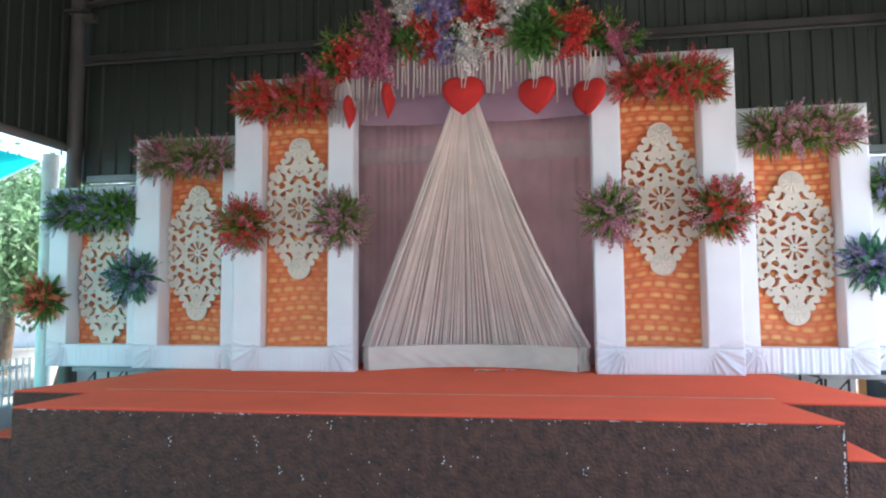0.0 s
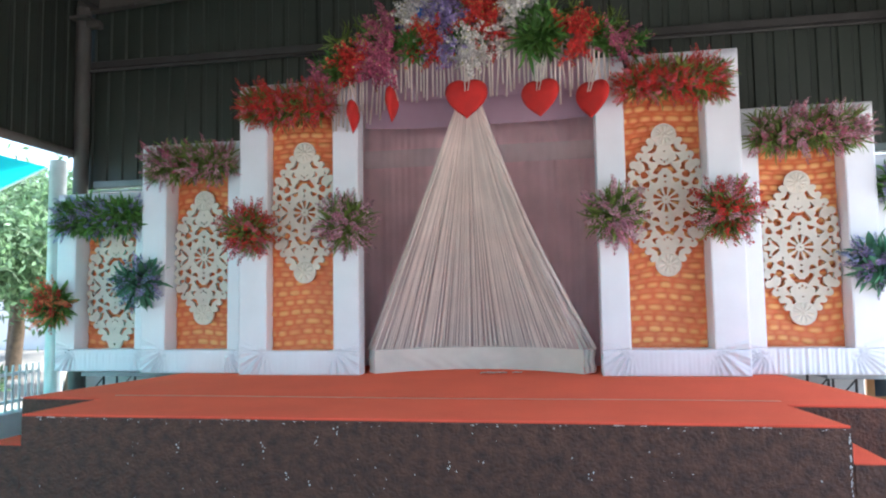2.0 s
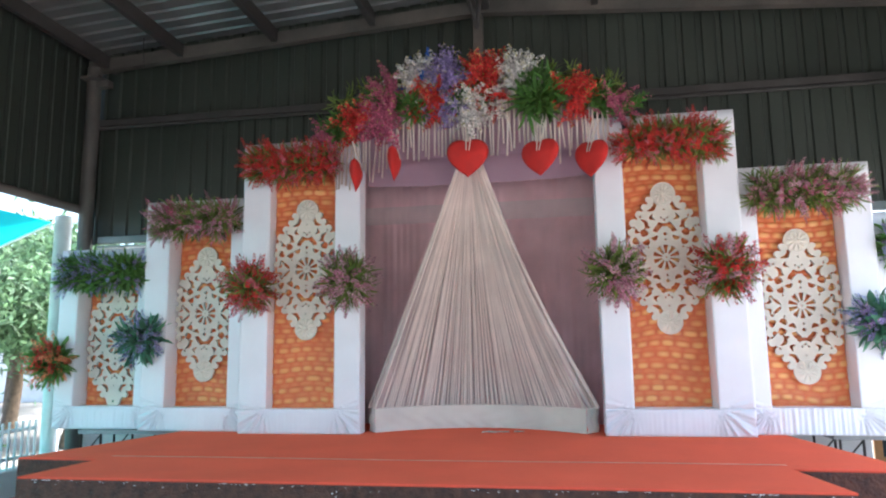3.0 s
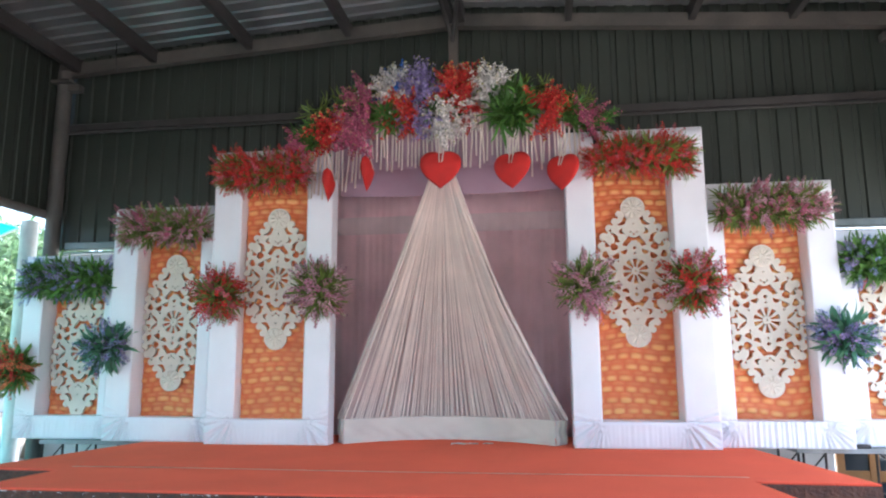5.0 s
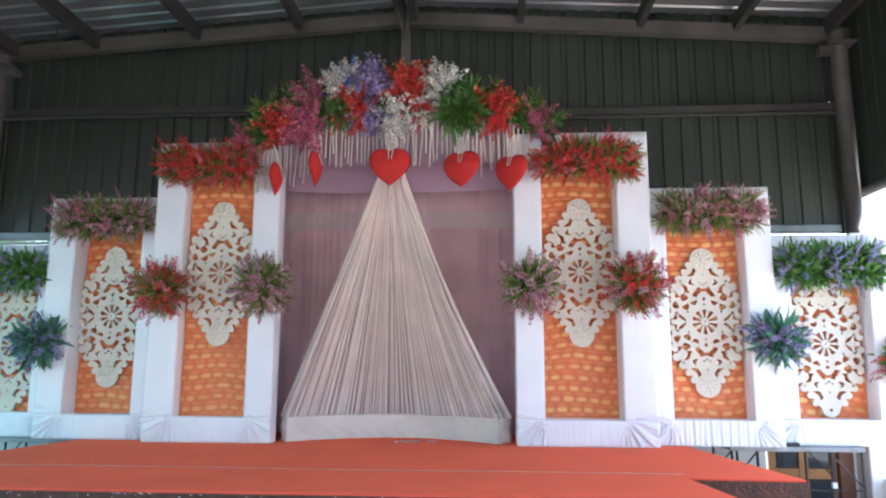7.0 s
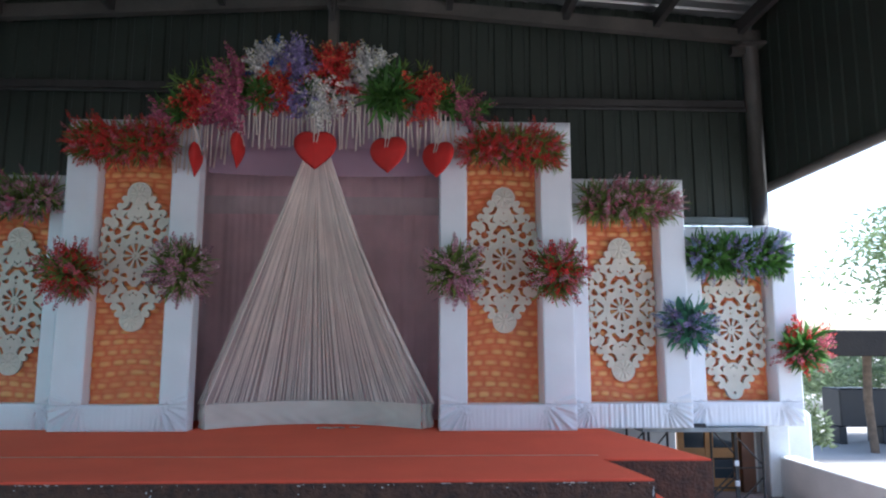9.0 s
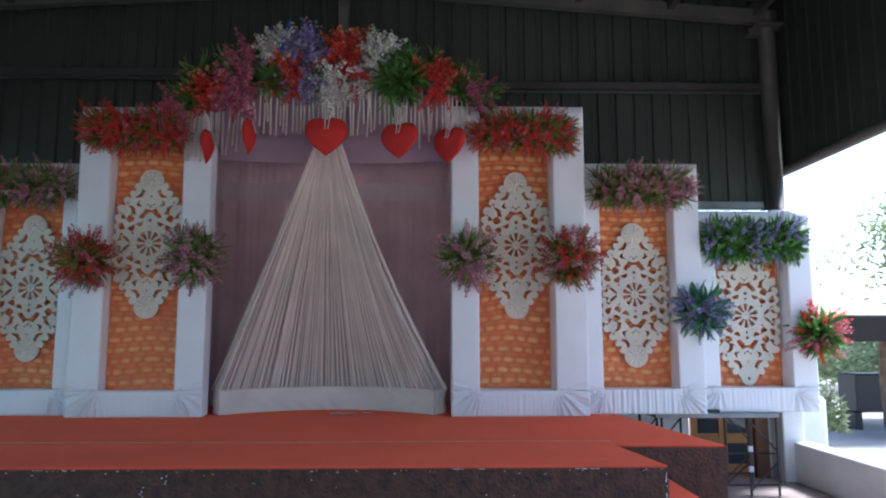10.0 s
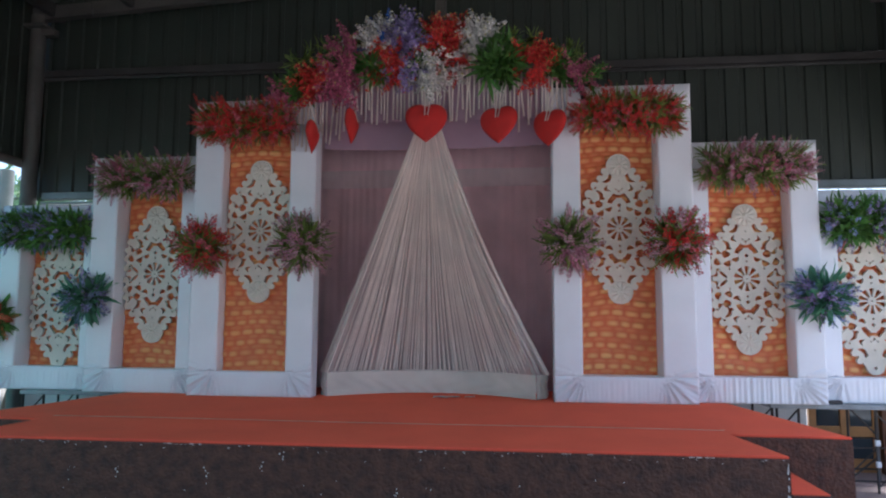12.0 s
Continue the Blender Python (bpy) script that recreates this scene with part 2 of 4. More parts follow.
# EAVES: roof and side sheets run on unseen to here, to dim the stage
WALL_Y, BASE_Z, EAVES = 1.10, 2.80, -8.4


def ridge_z(x):
    return 5.36 - 0.065 * abs(x)


wall_metal = thing("wall_north", "dark grey-green ribbed metal sheet wall behind the stage", "wall", kind="structure")
part("lower_sheet", ribbed(9.6, 1.42), SHEET, wall_metal, at=pose(-4.83, WALL_Y, BASE_Z))
part("upper_sheet", ribbed(9.6, 1.42), SHEET, wall_metal, at=pose(-4.83, WALL_Y + 0.035, 4.15))
for sx, xx, rz in ((-1, -4.80, 90), (1, 4.72, -90)):
    w = thing("wall_west" if sx < 0 else "wall_east", "dark ribbed metal sheet side wall hanging above the opening", "wall", kind="structure")
    part("side_sheet", ribbed(1.1 - EAVES, 2.0, depth=0.008), SHEET, w, at=pose(xx, EAVES if sx < 0 else 1.1, 3.22, 0, 0, rz))
    part("lower_rail", tube([(xx, 1.05, 3.2), (xx, EAVES, 3.2)], 0.05, 10), BEAMMAT, w, "dusty steel rail along the lower edge")

# roof: two ribbed slopes whose ribs run down the slope
for sx in (-1, 1):
    bm = ribbed(1.3 - EAVES, 5.0)
    slope = math.degrees(math.atan(0.065))
    m = Matrix.Translation((0, 1.3, 5.50)) @ Matrix(((0, 0, sx * math.cos(radians(slope)), 0), (-1, 0, 0, 0), (0, 1, -math.sin(radians(slope)), 0), (0, 0, 0, 1)))
    bm.transform(m)
    bmesh.ops.recalc_face_normals(bm, faces=bm.faces)
    tagged(part("ceiling_east" if sx > 0 else "ceiling_west", bm, ROOF), "ribbed grey metal roof sheets seen from below", "ceiling", kind="structure")
for k, x in enumerate((-4.55, -3.58, -2.40, -1.22, -0.05, 0.08, 1.25, 2.54, 3.55, 4.5)):
    z = ridge_z(x)
    tagged(part("purlin", box(x - 0.035, x + 0.035, EAVES, 1.12, z - 0.13, z + 0.03), STEEL), "dark painted steel roof purlin", "purlin", "roof purlins", "structure")
for yy in (0.98,):
    bm = bmesh.new()
    pts = [(-4.8, ridge_z(4.8) + 0.0), (0, ridge_z(0) - 0.02), (4.72, ridge_z(4.72) - 0.06)]
    for (xa, za), (xb, zb) in zip(pts, pts[1:]):
        vs = [bm.verts.new(p) for p in ((xa, yy - 0.05, za - 0.15), (xb, yy - 0.05, zb - 0.15), (xb, yy - 0.05, zb), (xa, yy - 0.05, za),
                                        (xa, yy + 0.05, za - 0.15), (xb, yy + 0.05, zb - 0.15), (xb, yy + 0.05, zb), (xa, yy + 0.05, za))]
        for q in ((0, 1, 2, 3), (7, 6, 5, 4), (3, 2, 6, 7), (4, 5, 1, 0), (0, 3, 7, 4), (1, 5, 6, 2)):
            bm.faces.new([vs[i] for i in q])
    tagged(part("rafter_beam", bm, BEAMMAT), "pale dusty steel rafter along the top of the wall", "beam", "roof beams", "structure")
for x, z0, z1 in ((-4.72, 4.24, 4.30), (1.6, 4.12, 4.18)):
    x1 = -1.5 if x < 0 else 4.6
    g = thing("wall_rail", "grey steel rail across the metal wall", "rail", "wall rails", "structure")
    part("bar", box(x, x1, 0.98, 1.09, z0 - 0.02, z1 + 0.01, 0.01), STEEL, g)
    part("pipe", tube([(x, 0.97, z0 - 0.05), (x1, 0.97, z0 - 0.05)], 0.018, 8), STEEL, g)
for x in (-4.6, 3.6):
    g = thing("wall_rail", "steel rail along the foot of the metal wall", "rail", "wall rails", "structure")
    part("bar", box(-4.6 if x < 0 else 0.2, -0.2 if x < 0 else 4.5, 1.0, 1.09, 2.80, 2.88, 0.01), COLUMN, g)
    part("lip", box(-4.6 if x < 0 else 0.2, -0.2 if x < 0 else 4.5, 0.96, 1.09, 2.74, 2.765, 0.005), COLUMN, g)
for x, r in ((-4.72, 0.085), (4.60, 0.085)):
    c = thing("column", "round grey steel corner column", "column", "shed columns", "structure")
    part("shaft", tube([(x, 0.95, 0 if x < 0 else 2.76), (x, 0.95, 4.95)], r, 16), BEAMMAT, c)
    part("cap_plate", box(x - 0.16, x + 0.16, 0.80, 1.08, 4.78, 4.81), BEAMMAT, c)
    part("bracket", box(x - 0.02 - 0.2 * (x > 0), x + 0.02 + 0.2 * (x < 0), 0.9, 1.0, 4.7, 4.78), BEAMMAT, c)
tagged(part("king_post", box(-0.07, 0.04, 0.90, 1.0, 2.75, 5.16, 0.008), BEAMMAT), "grey steel post behind the flower arch", "post", kind="structure")
for k, (a, b) in enumerate((((-0.02, 0.9, 5.0), (-0.1, 0.2, 5.25)), ((-0.02, 0.9, 5.0), (0.12, 0.2, 5.25)))):
    tagged(part("roof_brace", tube([a, b], 0.022, 6), STEEL), "thin steel brace under the roof ridge", "brace", "roof braces", "structure")

# unseen gable with its rail, added to keep front light off the upper wall
gable = thing("added_shade_gable", "dark ribbed metal sheet gable added out of view to darken the upper stage", "wall", kind="structure")
part("gable_sheet", ribbed(9.6, 2.15, depth=0.008), SHEET, gable, at=pose(-4.83, EAVES, 3.25))
part("lower_rail", tube([(-4.8, EAVES, 3.22), (4.72, EAVES, 3.22)], 0.05, 10), BEAMMAT, gable, "dusty steel rail along the lower edge")

# plastered wall under the metal sheets, with the air gap above it
lower = thing("wall_lower", "white plastered lower wall behind the panels", "wall", kind="structure")
# centre block raised unseen behind the drapes to keep the sun out
for x0, x1, z0, z1 in ((-4.72, -3.42, 0, 2.55), (-3.42, 3.42, 0, 2.86), (3.42, 3.62, 0, 2.55), (4.44, 4.478, 0, 2.55), (3.62, 4.44, 2.0, 2.55)):
    part("wall_block", box(x0, x1, 1.10, 1.25, z0, z1, 0), PLASTER, lower)


def side_door():
    d = thing("door_1", "ochre wooden door with dark glass panes and a brown jamb", "door", kind="structure")
    y0, y1 = 1.12, 1.17
    for x0, x1, z0, z1 in ((3.65, 3.72, 0.0, 1.98), (3.94, 4.03, 0.0, 1.98), (4.24, 4.30, 0.0, 1.98)):
        part("stile", box(x0, x1, y0, y1, z0, z1), WOOD, d)
    for z0, z1 in ((0.0, 0.13), (0.34, 0.44), (0.74, 0.84), (1.16, 1.26), (1.88, 1.98)):
        for x0, x1 in ((3.72, 3.94), (4.03, 4.24)):
            part("rail", box(x0, x1, y0 + 0.004, y1, z0, z1), WOOD, d)
    for z0, z1 in ((0.13, 0.34), (0.44, 0.74), (0.84, 1.16), (1.26, 1.88)):
        for x0, x1 in ((3.72, 3.94), (4.03, 4.24)):
            part("pane", box(x0, x1, y0 + 0.02, y1 - 0.015, z0, z1, 0), PANE, d)
    part("jamb", box(4.30, 4.44, 1.06, 1.2, 0, 2.0), DARKWOOD, d, "dark brown wooden jamb")
    return d


side_door()
tagged(part("pillar", box(4.48, 4.70, 0.84, 1.3, 0, 2.76, 0.01), PLASTER), "white plastered corner pillar of the shed", "pillar", kind="structure")
tagged(part("yard_wall", box(4.66, 5.25, 1.35, 1.55, -0.05, 0.80, 0.05), PLASTER), "low white plastered wall stub in the sun", "wall", kind="structure")
tagged(part("parapet_east", box(4.58, 4.75, -8.6, 0.83, 0, 0.40, 0.012), PLASTER), "low white plastered parapet along the shed", "parapet", kind="structure")
tagged(part("parapet_west", box(-4.92, -4.75, -8.6, 0.6, -0.1, 0.36, 0.012), PLASTER), "low white plastered parapet along the shed", "parapet", kind="structure")


def white_fence():
    f = thing("fence", "white painted picket fence on the parapet", "fence")
    for z in (0.44, 0.72):
        part("rail", box(-4.855, -4.825, -7, 0.5, z, z + 0.035), FENCEWHITE, f)
    picket = mesh_of("picket", box(-0.009, 0.009, -0.012, 0.012, 0.0, 0.47, 0.003), FENCEWHITE)
    y = 0.48
    while y > -3.0:
        part("picket", picket, None, f, at=pose(-4.81, y, 0.36))
        y -= 0.09
    return f


white_fence()

# ---- the stage ----
PLAN = [(-2.62, -2.28), (2.25, -2.28), (2.15, -1.57), (2.87, -1.59), (2.50, 0.95), (-2.80, 0.95), (-3.25, -1.55), (-2.57, -1.57)]
stage = thing("stage", "dark brown plastered stage with chipped edges under a red carpet", "stage")
part("base", prism(PLAN, 0.0, STAGE - 0.012, 0.006), BROWN, stage, "dark brown rough-plastered base")


part("carpet", prism([(x * 0.9985, y + (0.004 if y < -1 else 0)) for x, y in PLAN], STAGE - 0.012, STAGE, 0.003), CARPET, stage, "worn red-orange carpet")
part("carpet_seam", sheet(lambda u, v: (-2.55 + 4.7 * u, -1.44 + 0.012 * v + 0.012 * math.sin(9 * u), STAGE + 0.003 + 0.003 * math.sin(math.pi * v)), 60, 2), material("carpet_edge", (0.90, 0.50, 0.38), 0.95, fine=300, bump=0.4), stage, "pale raised seam of the carpet")
for sx, x0 in ((-1, -2.62), (1, 2.25)):
    for k in range(3):
        wide = 0.27 if sx < 0 else 0.20
        w0, w1 = wide * k, wide * (k + 1)
        zt = STAGE - 0.19 * (k + 1)
        xa, xb = sorted((x0 + sx * w0, x0 + sx * w1))
        y0 = -2.276
        part("step", box(xa, xb, y0, -1.59, 0, zt - 0.008, 0.006), BROWN, stage)
        part("tread_carpet", box(xa + 0.004, xb - 0.004, y0 + 0.004, -1.6, zt - 0.008, zt, 0.003), CARPET, stage, "red carpet on the step")


def chips():
    """Flakes of bare plaster along the upper edge and on the face."""
    rnd = random.Random(5)
    bm = bmesh.new()

    def flake(x, z, w, h):
        k = 7
        ring = [bm.verts.new((x + math.cos(a) * w * rnd.uniform(0.5, 1), -2.283 - 0.001, z + math.sin(a) * h * rnd.uniform(0.5, 1))) for a in [2 * math.pi * i / k for i in range(k)]]
        bm.faces.new(ring[::-1])
    for _ in range(55):
        flake(rnd.uniform(-2.6, 2.24), STAGE - 0.018 - rnd.random() ** 3 * 0.03, rnd.uniform(0.003, 0.012), rnd.uniform(0.0015, 0.004))
    for a, b in ((1.05, 1.22), (1.72, 1.86), (-2.5, -2.2), (-1.3, -1.0)):
        for _ in range(9):
            flake(rnd.uniform(a, b), STAGE - 0.015, rnd.uniform(0.008, 0.022), rnd.uniform(0.002, 0.005))
    for _ in range(60):
        flake(rnd.uniform(-2.5, 2.1), rnd.uniform(0.15, 0.68), rnd.uniform(0.002, 0.006), rnd.uniform(0.002, 0.007))
    for _ in range(26):
        flake(2.238 - rnd.random() * 0.008, rnd.uniform(0.35, 0.73), rnd.uniform(0.002, 0.005), rnd.uniform(0.006, 0.016))
    for x, z in ((-1.53, 0.57), (-0.98, 0.59), (-0.64, 0.62), (-0.52, 0.667), (0.13, 0.483), (0.92, 0.473), (-0.83, 0.43), (-0.7, 0.37), (2.2, 0.3)):
        for _ in range(4):
            flake(x + rnd.gauss(0, 0.008), z + rnd.gauss(0, 0.018), rnd.uniform(0.003, 0.007), rnd.uniform(0.004, 0.010))
    return bm


tagged(part("plaster_chips", chips(), CHIP, stage, "pale chips of bare plaster"), kind="stuff")

for x, y, w in ((0.12, 0.18, 0.09), (0.36, 0.22, 0.045), (0.24, 0.20, 0.03)):
    tagged(part("paper_scrap", sheet(lambda u, v: (x + (u - 0.5) * w * 2, y + (v - 0.5) * w * 0.9, STAGE + 0.004 + 0.012 * abs(math.sin(5 * u + 3 * v))), 6, 4), PAPER), "crumpled pale paper scrap lying on the carpet", "paper scrap", "paper scraps")


# ---- trestles under the outer panels ----
def trestle(xa, xb, name_label):
    t = thing("trestle", name_label, "trestle", "steel trestles")
    y0, y1 = 0.27, 0.85
    part("deck_board", box(xa - 0.02, xb + 0.02, y0 - 0.03, y1, STAGE - 0.045, STAGE - 0.004), PLY, t, "grey plywood deck edge")
    xs = (xa, xa + 0.22, xb - 0.26, xb)
    for y in (y0, y1 - 0.05):
        for x in xs:
            part("leg", tube([(x, y, 0.0), (x, y, STAGE - 0.045)], 0.012, 8), STEEL, t)
        part("lower_rail", tube([(xa, y, 0.1), (xb, y, 0.1)], 0.009, 8), STEEL, t)
        part("middle_rail", tube([(xa, y, 0.38), (xb, y, 0.38)], 0.007, 8), STEEL, t)
        part("brace", tube([(xs[2], y, 0.30), (xs[2] - 0.32, y, 0.04)], 0.009, 8), STEEL, t)
        part("brace", tube([(xa, y, 0.45), (xs[1], y, 0.70)], 0.008, 8), STEEL, t)
        part("brace", tube([(xs[2], y, 0.68), (xb, y, 0.40)], 0.008, 8), STEEL, t)
        part("brace", tube([(xs[2], y, 0.05), (xb, y, 0.3)], 0.008, 8), STEEL, t)
    for x in (xs[2],):
        for z in (0.22, 0.40):
            part("clamp", box(x - 0.025, x + 0.02, y0 - 0.035, y0 - 0.01, z, z + 0.05, 0.006), FENCEWHITE, t, "pale taped clamp")
    return t


trestle(3.02, 4.13, "thin dark steel trestle with braces and a plywood deck")
trestle(-4.10, -3.02, "thin dark steel trestle half hidden by the stage")


# ---- the panels ----
def crease(x, z, w, h, bar_l, bar_r, base, seed, pleats):
    """How far the cloth stands out: creases that fan from the two lower inner corners, and gathers along the foot."""
    d = 0.0
    for cx, sgn in ((bar_l, -1), (w - bar_r, 1)):
        dx, dz = (x - cx), (z - base)
        r = math.hypot(dx, dz) + 1e-4
        a = math.atan2(-dz, sgn * dx)
        span = max(0.0, 1 - abs(a - 0.70) / 1.2)
        fall = max(0.0, 1 - r / 0.5) * min(1.0, r / 0.10)
        d += 0.024 * span ** 0.5 * fall * (math.sin(a * 23 + seed + 5 * math.sin(seed + a * 2 + r * 2)) + 0.6 * math.sin(a * 41 + 2 * seed))
    if z < base:
        g = max(0.0, min(1.0, (x - bar_l) / 0.1, (w - bar_r - x) / 0.1))
        d += pleats * g * (math.sin(x * 150 + 2 * math.sin(x * 13 + seed)) + 0.6 * math.sin(x * 83 + seed + 6 * z))
    d += 0.003 * noise.noise(Vector((x * 2 + seed, z * 1.3, seed)))
    return d


def bar_mesh(x0, x1, z0, z1, depth, w, h, bl, br, base, seed, pleats):
    """A cloth-covered bar: front face shaped by creases, with its four sides and back."""
    nx = max(6, int((x1 - x0) / 0.011))
    zs, z = [], z0
    while z < z1 - 1e-6:
        zs.append(z)
        z += 0.013 if z < 0.62 else 0.16
    zs.append(z1)
    bm = bmesh.new()

    def front(x, z):
        edge = min(x - x0, x1 - x, z - z0, z1 - z)
        rnd = 0.006 * max(0.0, 1 - edge / 0.008)
        k = min(1.0, min(x, w - x, z if z < 0.3 else 9) / 0.02 + 0.25)
        return (x, -crease(x, z, w, h, bl, br, base, seed, pleats) * k + rnd, z)
    g = [[bm.verts.new(front(x0 + (x1 - x0) * i / nx, z)) for i in range(nx + 1)] for z in zs]
    for j in range(len(zs) - 1):
        for i in range(nx):
            bm.faces.new((g[j][i], g[j][i + 1], g[j + 1][i + 1], g[j + 1][i])).smooth = True
    rim = [g[0][i] for i in range(nx + 1)] + [g[j][nx] for j in range(1, len(zs))] + [g[-1][i] for i in range(nx - 1, -1, -1)] + [g[j][0] for j in range(len(zs) - 2, 0, -1)]
    back = [bm.verts.new((v.co.x, depth, v.co.z)) for v in rim]
    for i in range(len(rim)):
        j = (i + 1) % len(rim)
        bm.faces.new((rim[j], rim[i], back[i], back[j]))
    bm.faces.new(back)
    return bm


def orange_cloth(w, h, seed):
    """Smocked fabric: staggered rows of flat puffs with gold highlights painted on, each with a tucked red-orange row
    under it.
    """
    cw, ch = 0.116, 0.096
    nx, nz = int(w / cw * 10), int(h / ch * 11)
    xs, zs = np.linspace(0, w, nx + 1), np.linspace(0, h, nz + 1)
    # even seeds, the right-hand panels, get stronger painted highlights
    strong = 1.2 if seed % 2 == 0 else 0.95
    verts, puff_highlight = [], []
    for z in zs:
        for x in xs:
            zz = z + 0.013 * math.sin(x * 9 + seed) + 0.022 * noise.noise(Vector((x * 3, z * 2, seed)))
            row, v = math.floor(zz / ch), (zz / ch) % 1
            upper = v > 0.40
            v = (v - 0.40) / 0.60 if upper else v / 0.40
            xx = x + (0.5 if row % 2 else 0.0) * cw + (0.0 if upper else 0.5 * cw) + 0.042 * noise.noise(Vector((row * 1.7, seed, x * 4)))
            u = (xx / cw) % 1
            amp = 0.85 + 0.5 * noise.noise(Vector((math.floor(xx / cw) * 1.31 + seed, row * 0.77, 3 if upper else 5)))
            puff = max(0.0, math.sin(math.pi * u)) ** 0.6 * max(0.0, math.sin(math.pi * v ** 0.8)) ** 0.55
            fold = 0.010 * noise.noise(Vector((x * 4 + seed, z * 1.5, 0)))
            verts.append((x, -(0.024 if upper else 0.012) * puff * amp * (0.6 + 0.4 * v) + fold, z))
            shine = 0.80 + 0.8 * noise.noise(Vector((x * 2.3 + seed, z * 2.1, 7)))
            puff_highlight.append((strong if upper else 0.30) * max(0.0, min(0.85, (puff * amp - 0.24) * 1.8 * shine)))
    faces = [(j * (nx + 1) + i, j * (nx + 1) + i + 1, (j + 1) * (nx + 1) + i + 1, (j + 1) * (nx + 1) + i) for j in range(nz) for i in range(nx)]
    me = bpy.data.meshes.new("orange_cloth")
    me.from_pydata(verts, [], faces)
    a = me.attributes.new("puff_highlight", "FLOAT", "POINT")
    a.data.foreach_set("value", puff_highlight)
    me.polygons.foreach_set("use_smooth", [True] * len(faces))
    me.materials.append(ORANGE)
    return me


def panel(x0, x1, y, top, in0, in1, seed, label, pleats=0.0009, deep=0.222):
    w, h = x1 - x0, top - STAGE
    bl, br, base, depth = in0 - x0, x1 - in1, 0.225, deep + 0.028
    p = thing("panel", label, "stage panel", "backdrop panels", at=pose(x0, y, STAGE))
    arg = (w, h, bl, br, base, seed, pleats)
    part("bottom_bar", bar_mesh(0, w, 0, base, depth, *arg), WHITE_SATIN, p)
    part("side_bar", bar_mesh(0, bl, base + 0.001, h - 0.24, depth, *arg), WHITE_SATIN, p)
    part("side_bar", bar_mesh(w - br, w, base + 0.001, h - 0.24, depth, *arg), WHITE_SATIN, p)
    part("top_bar", bar_mesh(0, w, h - 0.239, h, depth, *arg), WHITE_SATIN, p)
    part("orange_cloth", orange_cloth(w - bl - br - 0.004, h - base - 0.24, seed), None, p, "smocked orange satin with gold highlights painted on the puffs", at=pose(bl + 0.002, deep, base))
    part("backing", box(bl * 0.6, w - br * 0.6, depth + 0.002, depth + 0.02, 0.1, h - 0.1, 0), PLY, p)
    return p


panel(-2.268, -1.075, 0.0, 3.545, -1.985, -1.325, 1.0, "tall white satin frame panel with orange smocked cloth on the stage", deep=0.15)
panel(1.118, 2.343, 0.0, 3.575, 1.368, 2.052, 2.0, "tall white satin frame panel with orange smocked cloth on the stage", 0.0012, deep=0.29)
panel(-3.40, -2.276, 0.15, 3.05, -3.13, -2.465, 3.0, "middle-height white satin frame panel with orange smocked cloth", 0.0012)
panel(2.350, 3.448, 0.15, 3.073, 2.51, 3.205, 4.0, "middle-height white satin frame panel with pleated foot and orange cloth", 0.006)
panel(-4.48, -3.408, 0.30, 2.61, -4.255, -3.565, 5.0, "low outer white satin frame panel with orange smocked cloth", 0.002)
panel(3.456, 4.575, 0.30, 2.64, 3.648, 4.34, 6.0, "low outer white satin frame panel lit by daylight", 0.002)


